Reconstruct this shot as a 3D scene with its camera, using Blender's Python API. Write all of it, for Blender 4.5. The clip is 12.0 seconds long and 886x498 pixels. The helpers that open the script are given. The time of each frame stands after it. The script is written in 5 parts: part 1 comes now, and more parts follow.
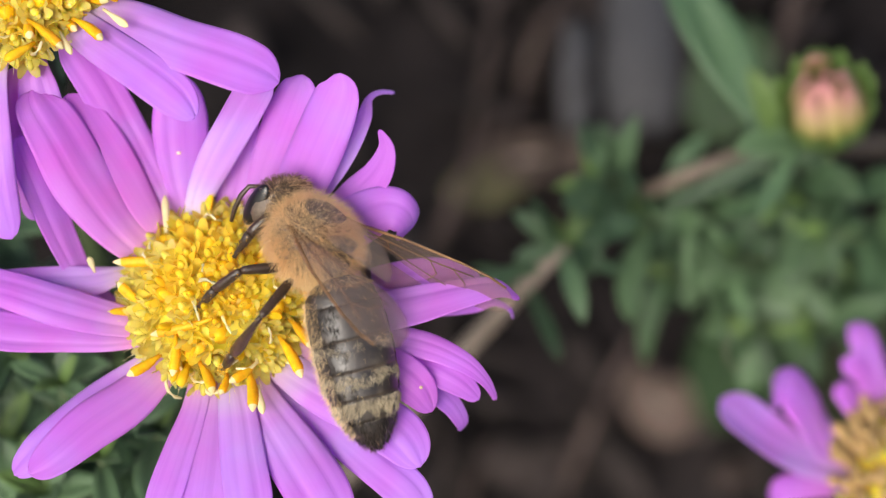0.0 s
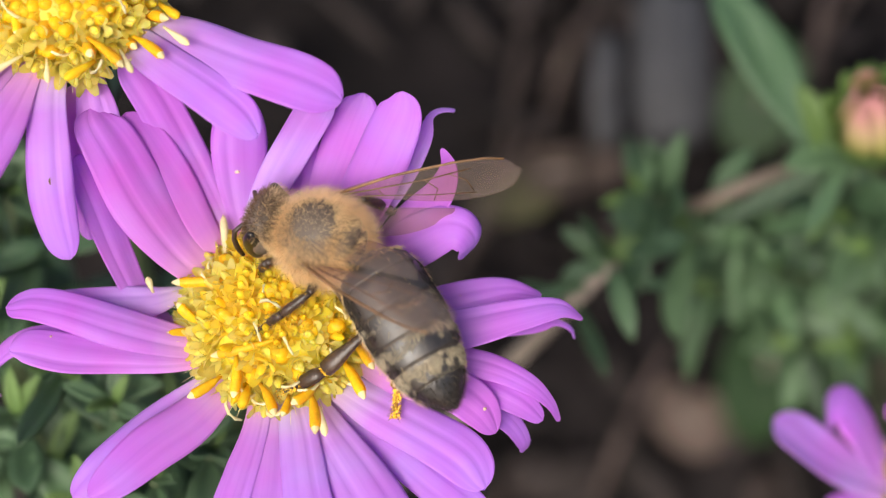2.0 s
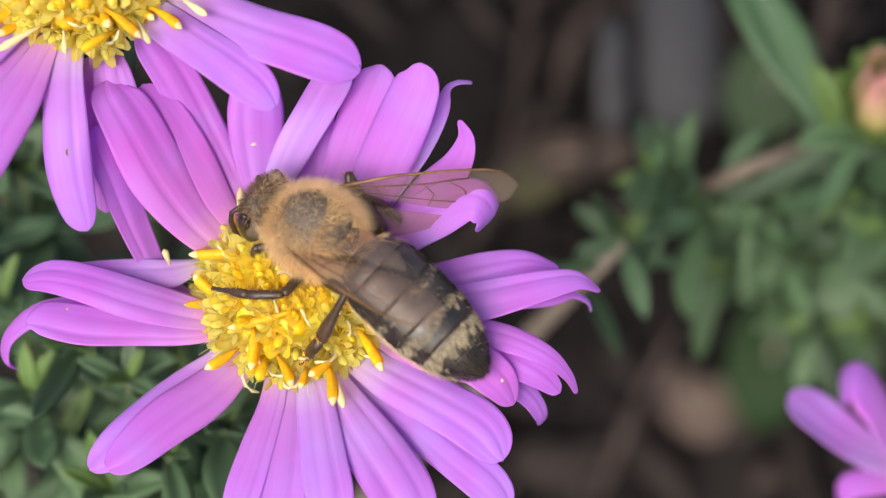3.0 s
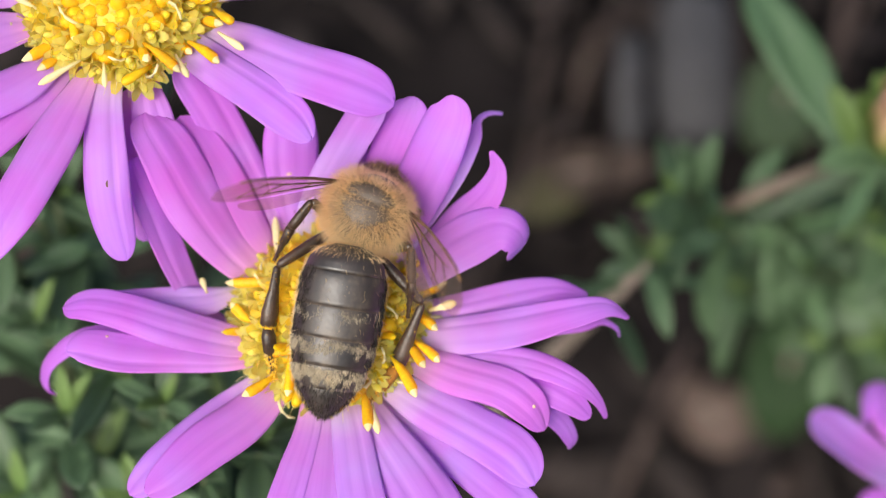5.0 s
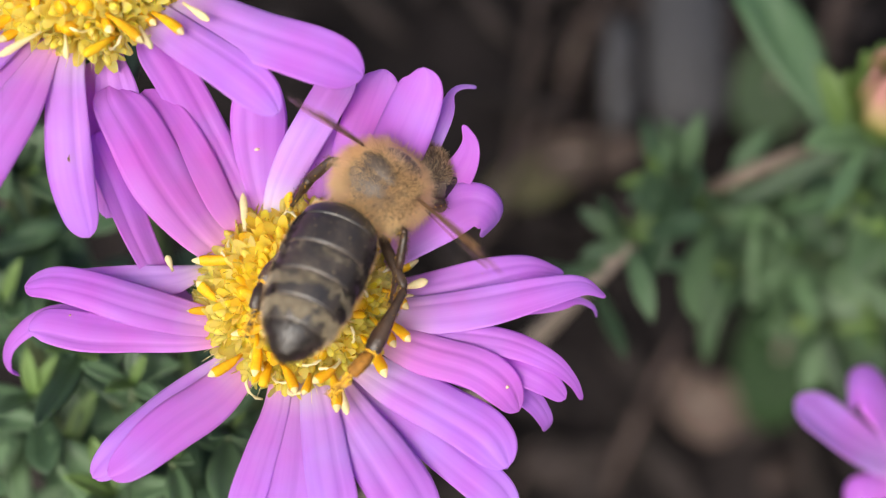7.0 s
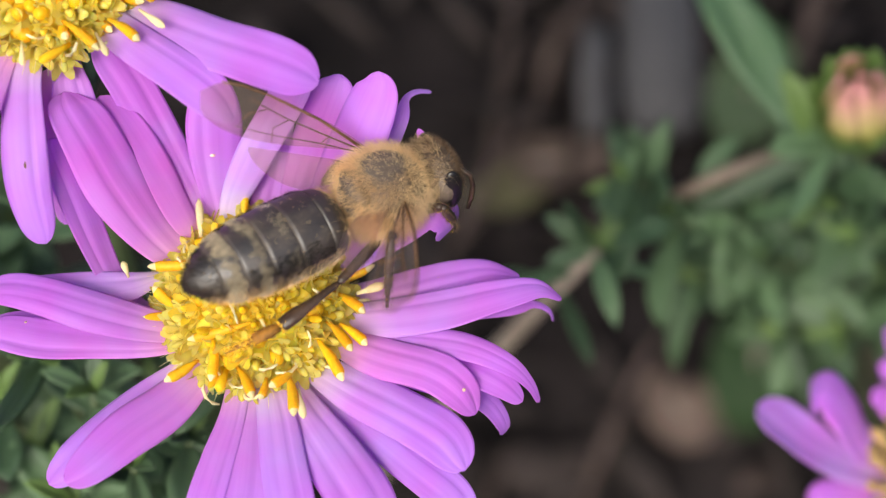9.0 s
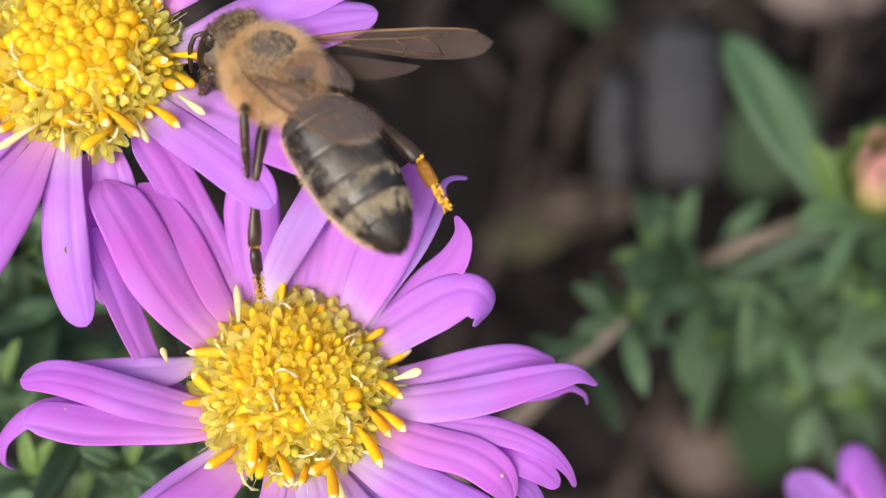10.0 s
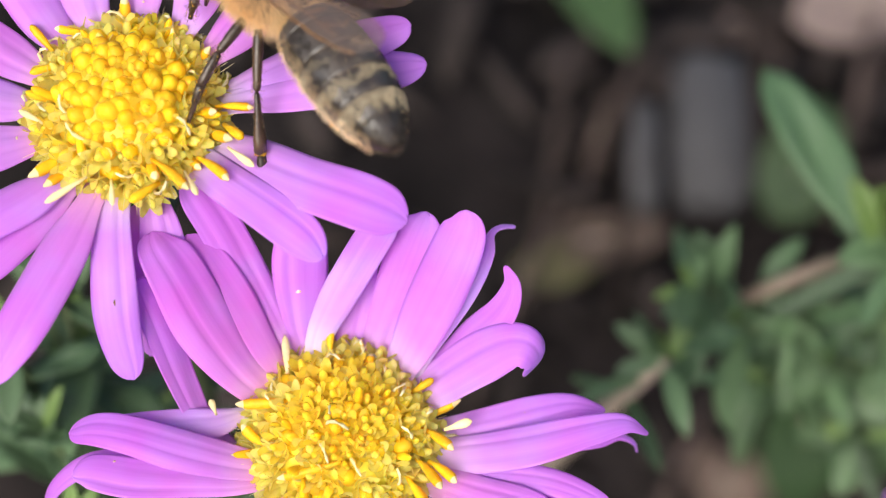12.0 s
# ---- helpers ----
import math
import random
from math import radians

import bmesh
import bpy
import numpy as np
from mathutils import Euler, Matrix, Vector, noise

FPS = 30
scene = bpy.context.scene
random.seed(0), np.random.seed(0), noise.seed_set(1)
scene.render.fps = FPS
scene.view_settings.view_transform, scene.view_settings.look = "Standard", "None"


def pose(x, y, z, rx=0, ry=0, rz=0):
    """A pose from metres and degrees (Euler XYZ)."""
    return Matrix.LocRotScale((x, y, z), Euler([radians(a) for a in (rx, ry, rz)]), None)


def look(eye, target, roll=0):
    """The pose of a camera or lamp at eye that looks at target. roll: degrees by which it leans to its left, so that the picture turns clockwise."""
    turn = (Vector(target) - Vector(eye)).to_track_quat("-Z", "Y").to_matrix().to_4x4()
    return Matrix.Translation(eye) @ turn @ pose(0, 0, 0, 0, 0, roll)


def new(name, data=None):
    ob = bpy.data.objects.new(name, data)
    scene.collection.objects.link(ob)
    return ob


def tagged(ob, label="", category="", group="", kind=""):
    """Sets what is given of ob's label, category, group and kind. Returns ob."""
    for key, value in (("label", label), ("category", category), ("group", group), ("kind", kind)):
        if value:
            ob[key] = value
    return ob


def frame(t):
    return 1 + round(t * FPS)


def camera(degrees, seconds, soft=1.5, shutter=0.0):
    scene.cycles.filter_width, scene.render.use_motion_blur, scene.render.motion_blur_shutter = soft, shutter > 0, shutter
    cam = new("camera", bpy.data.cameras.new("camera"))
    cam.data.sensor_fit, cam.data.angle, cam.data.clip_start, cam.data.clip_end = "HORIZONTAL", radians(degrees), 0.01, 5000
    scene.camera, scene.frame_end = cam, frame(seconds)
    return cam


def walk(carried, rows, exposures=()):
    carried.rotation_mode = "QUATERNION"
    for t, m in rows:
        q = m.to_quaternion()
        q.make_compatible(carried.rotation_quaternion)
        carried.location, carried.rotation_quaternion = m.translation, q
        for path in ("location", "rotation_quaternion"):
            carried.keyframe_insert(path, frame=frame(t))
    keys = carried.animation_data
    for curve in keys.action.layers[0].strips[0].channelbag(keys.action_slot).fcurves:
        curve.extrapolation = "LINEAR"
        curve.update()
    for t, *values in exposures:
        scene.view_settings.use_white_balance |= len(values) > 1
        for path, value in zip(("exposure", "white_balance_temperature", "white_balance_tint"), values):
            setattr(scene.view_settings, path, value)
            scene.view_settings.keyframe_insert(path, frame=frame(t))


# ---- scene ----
cam = camera(24, 12.0, soft=1.2, shutter=0.0)
cam.data.dof.use_dof = True
cam.data.dof.focus_distance = 0.0968
cam.data.dof.aperture_fstop = 26.0
walk(cam, [
    (0, pose(0.011097, -0.062802, 0.164607, 39.884, 0.050, 0.215)),
    (0.5, pose(0.009100, -0.063121, 0.164424, 39.928, -0.128, 0.209)),
    (1, pose(0.008184, -0.064015, 0.164406, 39.983, -0.163, 0.123)),
    (1.5, pose(0.008756, -0.062209, 0.164705, 40.132, -0.119, 0.112)),
    (2, pose(0.007692, -0.061676, 0.164195, 40.074, -0.114, -0.011)),
    (2.5, pose(0.006942, -0.063279, 0.163775, 39.983, -0.178, -0.095)),
    (3, pose(0.006671, -0.062670, 0.163202, 40.124, -0.196, -0.109)),
    (3.2, pose(0.007510, -0.062257, 0.163974, 40.018, -0.098, 0.121)),
    (4.8, pose(0.005941, -0.062466, 0.165386, 39.938, 0.256, 0.221)),
    (5, pose(0.005286, -0.062675, 0.165671, 39.983, -0.059, -0.138)),
    (5.5, pose(0.007864, -0.062277, 0.164283, 39.839, 0.082, 0.051)),
    (6, pose(0.007151, -0.061911, 0.164021, 39.926, 0.114, -0.094)),
    (6.5, pose(0.006500, -0.062221, 0.163472, 39.937, 0.096, -0.001)),
    (7, pose(0.006874, -0.061824, 0.163139, 39.921, 0.052, -0.035)),
    (7.2, pose(0.008163, -0.061142, 0.163286, 39.845, 0.233, 0.155)),
    (8.8, pose(0.007218, -0.062793, 0.163883, 40.078, -0.134, -0.226)),
    (9, pose(0.008804, -0.061926, 0.163338, 40.060, 0.014, -0.078)),
    (9.5, pose(0.009681, -0.061463, 0.162571, 40.127, 0.125, 0.035)),
    (10, pose(0.006980, -0.059272, 0.166623, 40.040, -0.148, 0.071)),
    (10.5, pose(0.005959, -0.059024, 0.167679, 39.977, -0.027, -0.020)),
    (11, pose(0.005354, -0.058071, 0.167250, 39.998, -0.076, -0.179)),
    (11.5, pose(0.004555, -0.057450, 0.167172, 39.980, 0.181, -0.270)),
    (12, pose(0.005031, -0.057465, 0.167593, 40.232, 0.232, -0.061)),
], exposures=[(0, 0.0), (9.5, 0.0), (10.5, 0.07), (11, 0.08), (12, 0.2)])

# ---- light: a bright overcast sky with a broad soft sun ----
SUN_ELEVATION, SUN_TURN = 40, 203
world = bpy.data.worlds.new("sky")
scene.world = world
world.use_nodes = True
sky = world.node_tree.nodes.new("ShaderNodeTexSky")
sky.sky_type = "NISHITA"
sky.sun_disc = False
sky.sun_elevation = radians(SUN_ELEVATION)
sky.sun_rotation = radians(SUN_TURN)
sky.air_density, sky.dust_density, sky.ozone_density = 1.0, 5.0, 1.0
back = world.node_tree.nodes["Background"]
back.inputs["Strength"].default_value = 0.15
world.node_tree.links.new(sky.outputs["Color"], back.inputs["Color"])
sun = new("sun", bpy.data.lights.new("sun", "SUN"))
sun.data.energy, sun.data.angle, sun.data.color = 3.45, radians(35), (1.0, 0.965, 0.91)
a, e = radians(SUN_TURN), radians(SUN_ELEVATION)
sun.matrix_basis = look((math.sin(a) * math.cos(e), math.cos(a) * math.cos(e), math.sin(e)), (0, 0, 0))

MM = 0.001


# ---- materials ----
def shader(name):
    m = bpy.data.materials.new(name)
    m.use_nodes = True
    t = m.node_tree
    return m, t, t.nodes["Principled BSDF"]


def node(t, kind, **given):
    n = t.nodes.new("ShaderNode" + kind)
    for key, value in given.items():
        n.inputs[key].default_value = value
    return n


def ramp(t, source, stops):
    r = t.nodes.new("ShaderNodeValToRGB")
    while len(r.color_ramp.elements) < len(stops):
        r.color_ramp.elements.new(0.5)
    for el, (at, col) in zip(r.color_ramp.elements, stops):
        el.position, el.color = at, (*col, 1)
    t.links.new(source, r.inputs["Fac"])
    return r


def blend(t, fac, one, two, mode="MIX"):
    m = t.nodes.new("ShaderNodeMix")
    m.data_type, m.blend_type = "RGBA", mode
    for key, v in ((0, fac), (6, one), (7, two)):
        if isinstance(v, bpy.types.NodeSocket):
            t.links.new(v, m.inputs[key])
        else:
            m.inputs[key].default_value = v if key == 0 else (*v, 1)
    return m.outputs[2]


def organic(name, dark, light, rough=0.6, fine=2500, coarse=250, bump=0.1, translucent=0.0, spread=0.15, sheen=0.0, coat=0.0, depth=0.0001, gloss=0.5, grit=0.28, deep=0.0):
    """A natural surface: two scales of colour variation, per-piece variation, fine relief, and light let through."""
    m, t, b = shader(name)
    co = t.nodes.new("ShaderNodeTexCoord").outputs["Object"]
    n1, n2 = node(t, "TexNoise", Scale=fine, Detail=4.0), node(t, "TexNoise", Scale=coarse, Detail=3.0)
    for n in (n1, n2):
        t.links.new(co, n.inputs["Vector"])
    info = t.nodes.new("ShaderNodeObjectInfo")
    col = ramp(t, n2.outputs["Fac"], [(0.3, dark), (0.7, light)]).outputs["Color"]
    grain = ramp(t, n1.outputs["Fac"], [(0.25, (1 - grit,) * 3), (0.75, (1 + grit * 0.54,) * 3)]).outputs["Color"]
    col = blend(t, 1.0, col, grain, "MULTIPLY")
    var = ramp(t, info.outputs["Random"], [(0.0, (1 - spread,) * 3), (1.0, (1 + spread,) * 3)]).outputs["Color"]
    col = blend(t, 1.0, col, var, "MULTIPLY")
    t.links.new(col, b.inputs["Base Color"])
    b.inputs["Roughness"].default_value = rough
    b.inputs["Specular IOR Level"].default_value = gloss
    b.inputs["Sheen Weight"].default_value = sheen
    b.inputs["Coat Weight"].default_value = coat
    if deep:
        b.inputs["Subsurface Weight"].default_value = 1.0
        b.inputs["Subsurface Radius"].default_value = (1.0, 0.75, 0.25)
        b.inputs["Subsurface Scale"].default_value = deep
    if bump:
        bp = node(t, "Bump", Strength=bump, Distance=depth)
        t.links.new(n1.outputs["Fac"], bp.inputs["Height"])
        t.links.new(bp.outputs["Normal"], b.inputs["Normal"])
    if translucent:
        tr = t.nodes.new("ShaderNodeBsdfTranslucent")
        t.links.new(col, tr.inputs["Color"])
        mix = node(t, "MixShader", Fac=translucent)
        t.links.new(b.outputs["BSDF"], mix.inputs[1])
        t.links.new(tr.outputs["BSDF"], mix.inputs[2])
        t.links.new(mix.outputs["Shader"], t.nodes["Material Output"].inputs["Surface"])
    return m


def petal_material(name, shade):
    """Lilac ray: long fine veins, paler towards its foot, satin surface; shade tints the whole ray."""
    m, t, b = shader(name)
    uv = t.nodes.new("ShaderNodeUVMap").outputs["UV"]
    sep = t.nodes.new("ShaderNodeSeparateXYZ")
    t.links.new(uv, sep.inputs[0])
    info = t.nodes.new("ShaderNodeObjectInfo")
    stretch = t.nodes.new("ShaderNodeMapping")
    stretch.inputs["Scale"].default_value = (14, 1.1, 1)
    t.links.new(uv, stretch.inputs["Vector"])
    shift = t.nodes.new("ShaderNodeVectorMath")
    t.links.new(stretch.outputs["Vector"], shift.inputs[0])
    t.links.new(info.outputs["Random"], shift.inputs[1])
    veins = node(t, "TexNoise", Scale=1.0, Detail=3.0)
    t.links.new(shift.outputs["Vector"], veins.inputs["Vector"])
    broad = node(t, "TexNoise", Scale=350.0, Detail=2.0)
    t.links.new(t.nodes.new("ShaderNodeTexCoord").outputs["Object"], broad.inputs["Vector"])
    along = ramp(t, sep.outputs["Y"], [(0.0, (0.82, 0.72, 0.80)), (0.10, (0.77, 0.56, 0.82)), (0.26, (0.67, 0.31, 0.845)), (0.6, (0.645, 0.245, 0.86)), (1.0, (0.63, 0.258, 0.88))]).outputs["Color"]
    tint = ramp(t, veins.outputs["Fac"], [(0.3, (0.90, 0.80, 0.95)), (0.65, (1.06, 1.10, 1.03))]).outputs["Color"]
    col = blend(t, 0.32, along, tint, "MULTIPLY")
    # pinker patches put the light bounced between overlapping rays into the colour
    patch = ramp(t, broad.outputs["Fac"], [(0.35, (1.03, 0.84, 0.96)), (0.7, (0.99, 1.12, 1.03))]).outputs["Color"]
    col = blend(t, 1.0, col, patch, "MULTIPLY")
    var = ramp(t, info.outputs["Random"], [(0.0, (1.02, 0.90, 0.95)), (1.0, (0.99, 1.10, 1.03))]).outputs["Color"]
    col = blend(t, 1.0, col, var, "MULTIPLY")
    col = blend(t, 1.0, col, shade, "MULTIPLY")
    t.links.new(col, b.inputs["Base Color"])
    b.inputs["Roughness"].default_value = 0.5
    b.inputs["Sheen Weight"].default_value = 0.15
    bp = node(t, "Bump", Strength=0.16, Distance=0.00008)
    t.links.new(veins.outputs["Fac"], bp.inputs["Height"])
    t.links.new(bp.outputs["Normal"], b.inputs["Normal"])
    tr = t.nodes.new("ShaderNodeBsdfTranslucent")
    t.links.new(col, tr.inputs["Color"])
    mix = node(t, "MixShader", Fac=0.52)
    t.links.new(b.outputs["BSDF"], mix.inputs[1])
    t.links.new(tr.outputs["BSDF"], mix.inputs[2])
    t.links.new(mix.outputs["Shader"], t.nodes["Material Output"].inputs["Surface"])
    return m


def wing_material():
    """Clear smoky membrane with a faint gloss."""
    m, t, b = shader("wing_membrane")
    clear = t.nodes.new("ShaderNodeBsdfTransparent")
    n = node(t, "TexNoise", Scale=400.0, Detail=1.0)
    t.links.new(t.nodes.new("ShaderNodeTexCoord").outputs["Object"], n.inputs["Vector"])
    tint = ramp(t, n.outputs["Fac"], [(0.3, (0.90, 0.83, 0.79)), (0.7, (0.96, 0.91, 0.88))])
    t.links.new(tint.outputs["Color"], clear.inputs["Color"])
    b.inputs["Base Color"].default_value = (0.38, 0.31, 0.28, 1)
    b.inputs["Roughness"].default_value = 0.28
    mix = node(t, "MixShader", Fac=0.11)
    t.links.new(clear.outputs["BSDF"], mix.inputs[1])
    t.links.new(b.outputs["BSDF"], mix.inputs[2])
    t.links.new(mix.outputs["Shader"], t.nodes["Material Output"].inputs["Surface"])
    return m


def bud_material():
    """Young ray: yellow-green at its foot, cream above, flushed pink at its tip."""
    m, t, b = shader("bud_ray")
    sep = t.nodes.new("ShaderNodeSeparateXYZ")
    t.links.new(t.nodes.new("ShaderNodeUVMap").outputs["UV"], sep.inputs[0])
    n = node(t, "TexNoise", Scale=900.0, Detail=3.0)
    t.links.new(t.nodes.new("ShaderNodeTexCoord").outputs["Object"], n.inputs["Vector"])
    col = ramp(t, sep.outputs["Y"], [(0.0, (0.16, 0.25, 0.04)), (0.4, (0.34, 0.32, 0.10)), (0.7, (0.46, 0.32, 0.19)), (1.0, (0.52, 0.22, 0.24))]).outputs["Color"]
    col = blend(t, 1.0, col, ramp(t, n.outputs["Fac"], [(0.3, (0.8, 0.75, 0.75)), (0.7, (1.1, 1.1, 1.1))]).outputs["Color"], "MULTIPLY")
    t.links.new(col, b.inputs["Base Color"])
    b.inputs["Roughness"].default_value = 0.55
    return m


def abdomen_material():
    """Dark brown chitin with a broad satin sheen, dulled in patches by dust and short down."""
    m, t, b = shader("bee_abdomen")
    co = t.nodes.new("ShaderNodeTexCoord").outputs["Object"]
    n1, n2 = node(t, "TexNoise", Scale=5000.0, Detail=4.0), node(t, "TexNoise", Scale=650.0, Detail=5.0, Roughness=0.65)
    for n in (n1, n2):
        t.links.new(co, n.inputs["Vector"])
    col = ramp(t, n2.outputs["Fac"], [(0.35, (0.010, 0.0075, 0.007)), (0.52, (0.028, 0.019, 0.014)), (0.68, (0.085, 0.066, 0.045))]).outputs["Color"]
    col = blend(t, 1.0, col, ramp(t, n1.outputs["Fac"], [(0.3, (0.6, 0.6, 0.6)), (0.7, (1.35, 1.3, 1.25))]).outputs["Color"], "MULTIPLY")
    t.links.new(col, b.inputs["Base Color"])
    t.links.new(ramp(t, n2.outputs["Fac"], [(0.3, (0.40,) * 3), (0.7, (0.64,) * 3)]).outputs["Color"], b.inputs["Roughness"])
    b.inputs["Specular IOR Level"].default_value = 0.9
    b.inputs["Coat Weight"].default_value, b.inputs["Coat Roughness"].default_value = 0.35, 0.42
    bp = node(t, "Bump", Strength=0.35, Distance=0.00004)
    t.links.new(n1.outputs["Fac"], bp.inputs["Height"])
    t.links.new(bp.outputs["Normal"], b.inputs["Normal"])
    return m


PETAL = petal_material("petal_lilac", (1, 1, 1))
# paler tint over both faces of a few chosen rays
PETAL_PALE = petal_material("petal_pale", (1.06, 1.42, 1.06))
# pinker rays; on flower A the glow between overlapping rays is coloured in
PETAL_PINK = petal_material("petal_pink", (1.10, 0.96, 0.98))
WING = wing_material()
DISC_BUD = organic("disc_bud_yellow", (0.89, 0.51, 0.012), (0.92, 0.60, 0.026), 0.5, 3000, 500, 0.05, 0.3, gloss=0.3, grit=0.06, deep=0.0006)
DISC_TUBE = organic("disc_tube_pale", (0.97, 0.72, 0.045), (0.98, 0.81, 0.14), 0.5, 3000, 600, 0.0, 0.5, 0.05, gloss=0.2, grit=0.04, deep=0.0008)
ANTHER = organic("anther_orange", (0.95, 0.50, 0.010), (0.97, 0.62, 0.025), 0.5, 3500, 600, 0.15, 0.25, gloss=0.35, grit=0.15, deep=0.0003)
STIGMA = organic("style_cream", (0.92, 0.82, 0.42), (0.94, 0.88, 0.62), 0.6, 3000, 500, 0.05, 0.4, gloss=0.2, grit=0.1)
WITHERED = organic("withered_floret", (0.52, 0.34, 0.13), (0.70, 0.50, 0.25), 0.7, 2500, 500, 0.2, 0.3, 0.2)
DISC_LEMON = organic("disc_tube_lemon", (0.90, 0.76, 0.12), (0.93, 0.84, 0.30), 0.5, 3000, 600, 0.0, 0.5, 0.08, gloss=0.25, grit=0.05, deep=0.0009)
DISC_BASE = organic("disc_base", (0.97, 0.70, 0.05), (0.98, 0.77, 0.10), 0.6, 2500, 400, 0.1, 0.2, grit=0.06, deep=0.001)
LEAF = organic("leaf_green", (0.074, 0.138, 0.066), (0.144, 0.236, 0.120), 0.40, 2500, 300, 0.2, 0.25, 0.3)
LEAF_DEEP = organic("leaf_deep_green", (0.014, 0.038, 0.012), (0.034, 0.072, 0.024), 0.6, 2500, 300, 0.2, 0.2, 0.2, gloss=0.2)
LEAF_DARK = organic("leaf_dark", (0.041, 0.087, 0.042), (0.087, 0.152, 0.075), 0.42, 2500, 300, 0.2, 0.2, 0.3)
LEAF_BRIGHT = organic("leaf_young", (0.11, 0.20, 0.05), (0.19, 0.30, 0.09), 0.45, 2500, 300, 0.2, 0.3, 0.15)
STEM = organic("stem_green", (0.06, 0.09, 0.04), (0.11, 0.14, 0.06), 0.6, 2500, 300, 0.2)
DRY_STALK = organic("pale_dry_stalk", (0.15, 0.115, 0.085), (0.22, 0.175, 0.135), 0.75, 2500, 250, 0.3)
LEAF_MID = organic("leaf_mid_green", (0.04, 0.085, 0.028), (0.075, 0.14, 0.05), 0.5, 2500, 300, 0.25, 0.25, 0.2)
STALK = organic("dry_stalk", (0.24, 0.195, 0.155), (0.36, 0.30, 0.25), 0.75, 2500, 250, 0.3)
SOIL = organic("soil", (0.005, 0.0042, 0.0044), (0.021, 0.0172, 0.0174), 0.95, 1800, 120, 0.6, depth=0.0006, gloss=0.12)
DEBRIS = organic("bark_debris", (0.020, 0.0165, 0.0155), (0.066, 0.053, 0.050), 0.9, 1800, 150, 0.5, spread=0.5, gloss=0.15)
# about a third of the DEBRIS colour, for the farther litter
DEBRIS_DARK = organic("dark_debris", (0.007, 0.006, 0.0055), (0.022, 0.018, 0.0165), 0.9, 1800, 150, 0.5, spread=0.5, gloss=0.15)
BARK = organic("brown_bark", (0.030, 0.023, 0.021), (0.105, 0.078, 0.070), 0.85, 1500, 150, 0.5, spread=0.6, gloss=0.2)
SLATE = organic("grey_slate", (0.042, 0.042, 0.046), (0.080, 0.079, 0.084), 0.7, 1500, 120, 0.4)
PALE_DEAD = organic("pale_dead_leaf", (0.17, 0.13, 0.12), (0.26, 0.20, 0.185), 0.75, 1800, 200, 0.3, 0.15, 0.25)
DEAD_LEAF = organic("dead_leaf", (0.070, 0.048, 0.039), (0.125, 0.088, 0.071), 0.75, 1800, 200, 0.3, 0.15, 0.25)
STRAW = organic("straw", (0.075, 0.072, 0.028), (0.12, 0.112, 0.048), 0.75, 1800, 200, 0.3)
BUD_PINK = bud_material()
CUTICLE = organic("bee_cuticle", (0.070, 0.052, 0.040), (0.155, 0.120, 0.090), 0.55, 5000, 500, 0.3, gloss=0.4)
ABDOMEN = abdomen_material()
RIM = organic("tergite_rim", (0.05, 0.036, 0.026), (0.15, 0.11, 0.08), 0.5, 5000, 600, 0.1)
EYE = organic("bee_eye", (0.005, 0.005, 0.006), (0.014, 0.012, 0.012), 0.32, 9000, 900, 0.1, coat=0.1)
LEG = organic("bee_leg", (0.014, 0.009, 0.007), (0.065, 0.036, 0.021), 0.42, 5000, 700, 0.3, gloss=0.6)
LEG_TAN = organic("bee_tarsus", (0.10, 0.05, 0.02), (0.22, 0.11, 0.04), 0.5, 5000, 700, 0.25)
POLLEN_LEG = organic("pollen_dusted_leg", (0.05, 0.024, 0.009), (0.46, 0.20, 0.025), 0.7, 4000, 900, 0.5, gloss=0.3)
FUR = organic("bee_fur", (0.94, 0.66, 0.34), (0.98, 0.83, 0.53), 0.65, 900, 250, 0.0, 0.55, 0.1, grit=0.15)
FUR_GREY = organic("bee_fur_grey", (0.11, 0.07, 0.042), (0.25, 0.16, 0.09), 0.65, 900, 250, 0.0, 0.25)
FUR_DARK = organic("bee_fur_dark", (0.010, 0.007, 0.005), (0.030, 0.020, 0.013), 0.6, 900, 250, 0.0, 0.1)
FUR_PALE = organic("bee_fur_pale", (0.50, 0.42, 0.28), (0.66, 0.57, 0.42), 0.65, 900, 250, 0.0, 0.25)
POLLEN_PALE = organic("pollen_pale", (0.86, 0.56, 0.38), (0.90, 0.68, 0.48), 0.8, 5000, 800, 0.3)
POLLEN = organic("pollen", (0.85, 0.45, 0.02), (0.95, 0.62, 0.06), 0.8, 5000, 800, 0.3)


# ---- mesh helpers ----
def finish(name, bm, material, smooth=True):
    me = bpy.data.meshes.new(name)
    for f in bm.faces:
        f.smooth = smooth
    bm.to_mesh(me)
    bm.free()
    for mt in material if isinstance(material, (list, tuple)) else [material]:
        me.materials.append(mt)
    return me


def part(name, bm, material, parent, label=""):
    ob = new(name, finish(name, bm, material))
    ob.parent = parent
    return tagged(ob, label)


def share(name, mesh, parent, m=None):
    ob = new(name, mesh)
    ob.parent = parent
    if m is not None:
        ob.matrix_basis = m
    return ob


def thing(name, m, label, category, group=""):
    ob = new(name)
    ob.empty_display_size = 0.002
    ob.matrix_basis = m
    return tagged(ob, label, category, group)


def basis(origin, xa, za):
    """A pose whose x axis runs along xa and whose z axis lies as near as can be to za."""
    x = Vector(xa).normalized()
    y = Vector(za).cross(x).normalized()
    z = x.cross(y)
    m = Matrix((x, y, z)).transposed().to_4x4()
    m.translation = origin
    return m


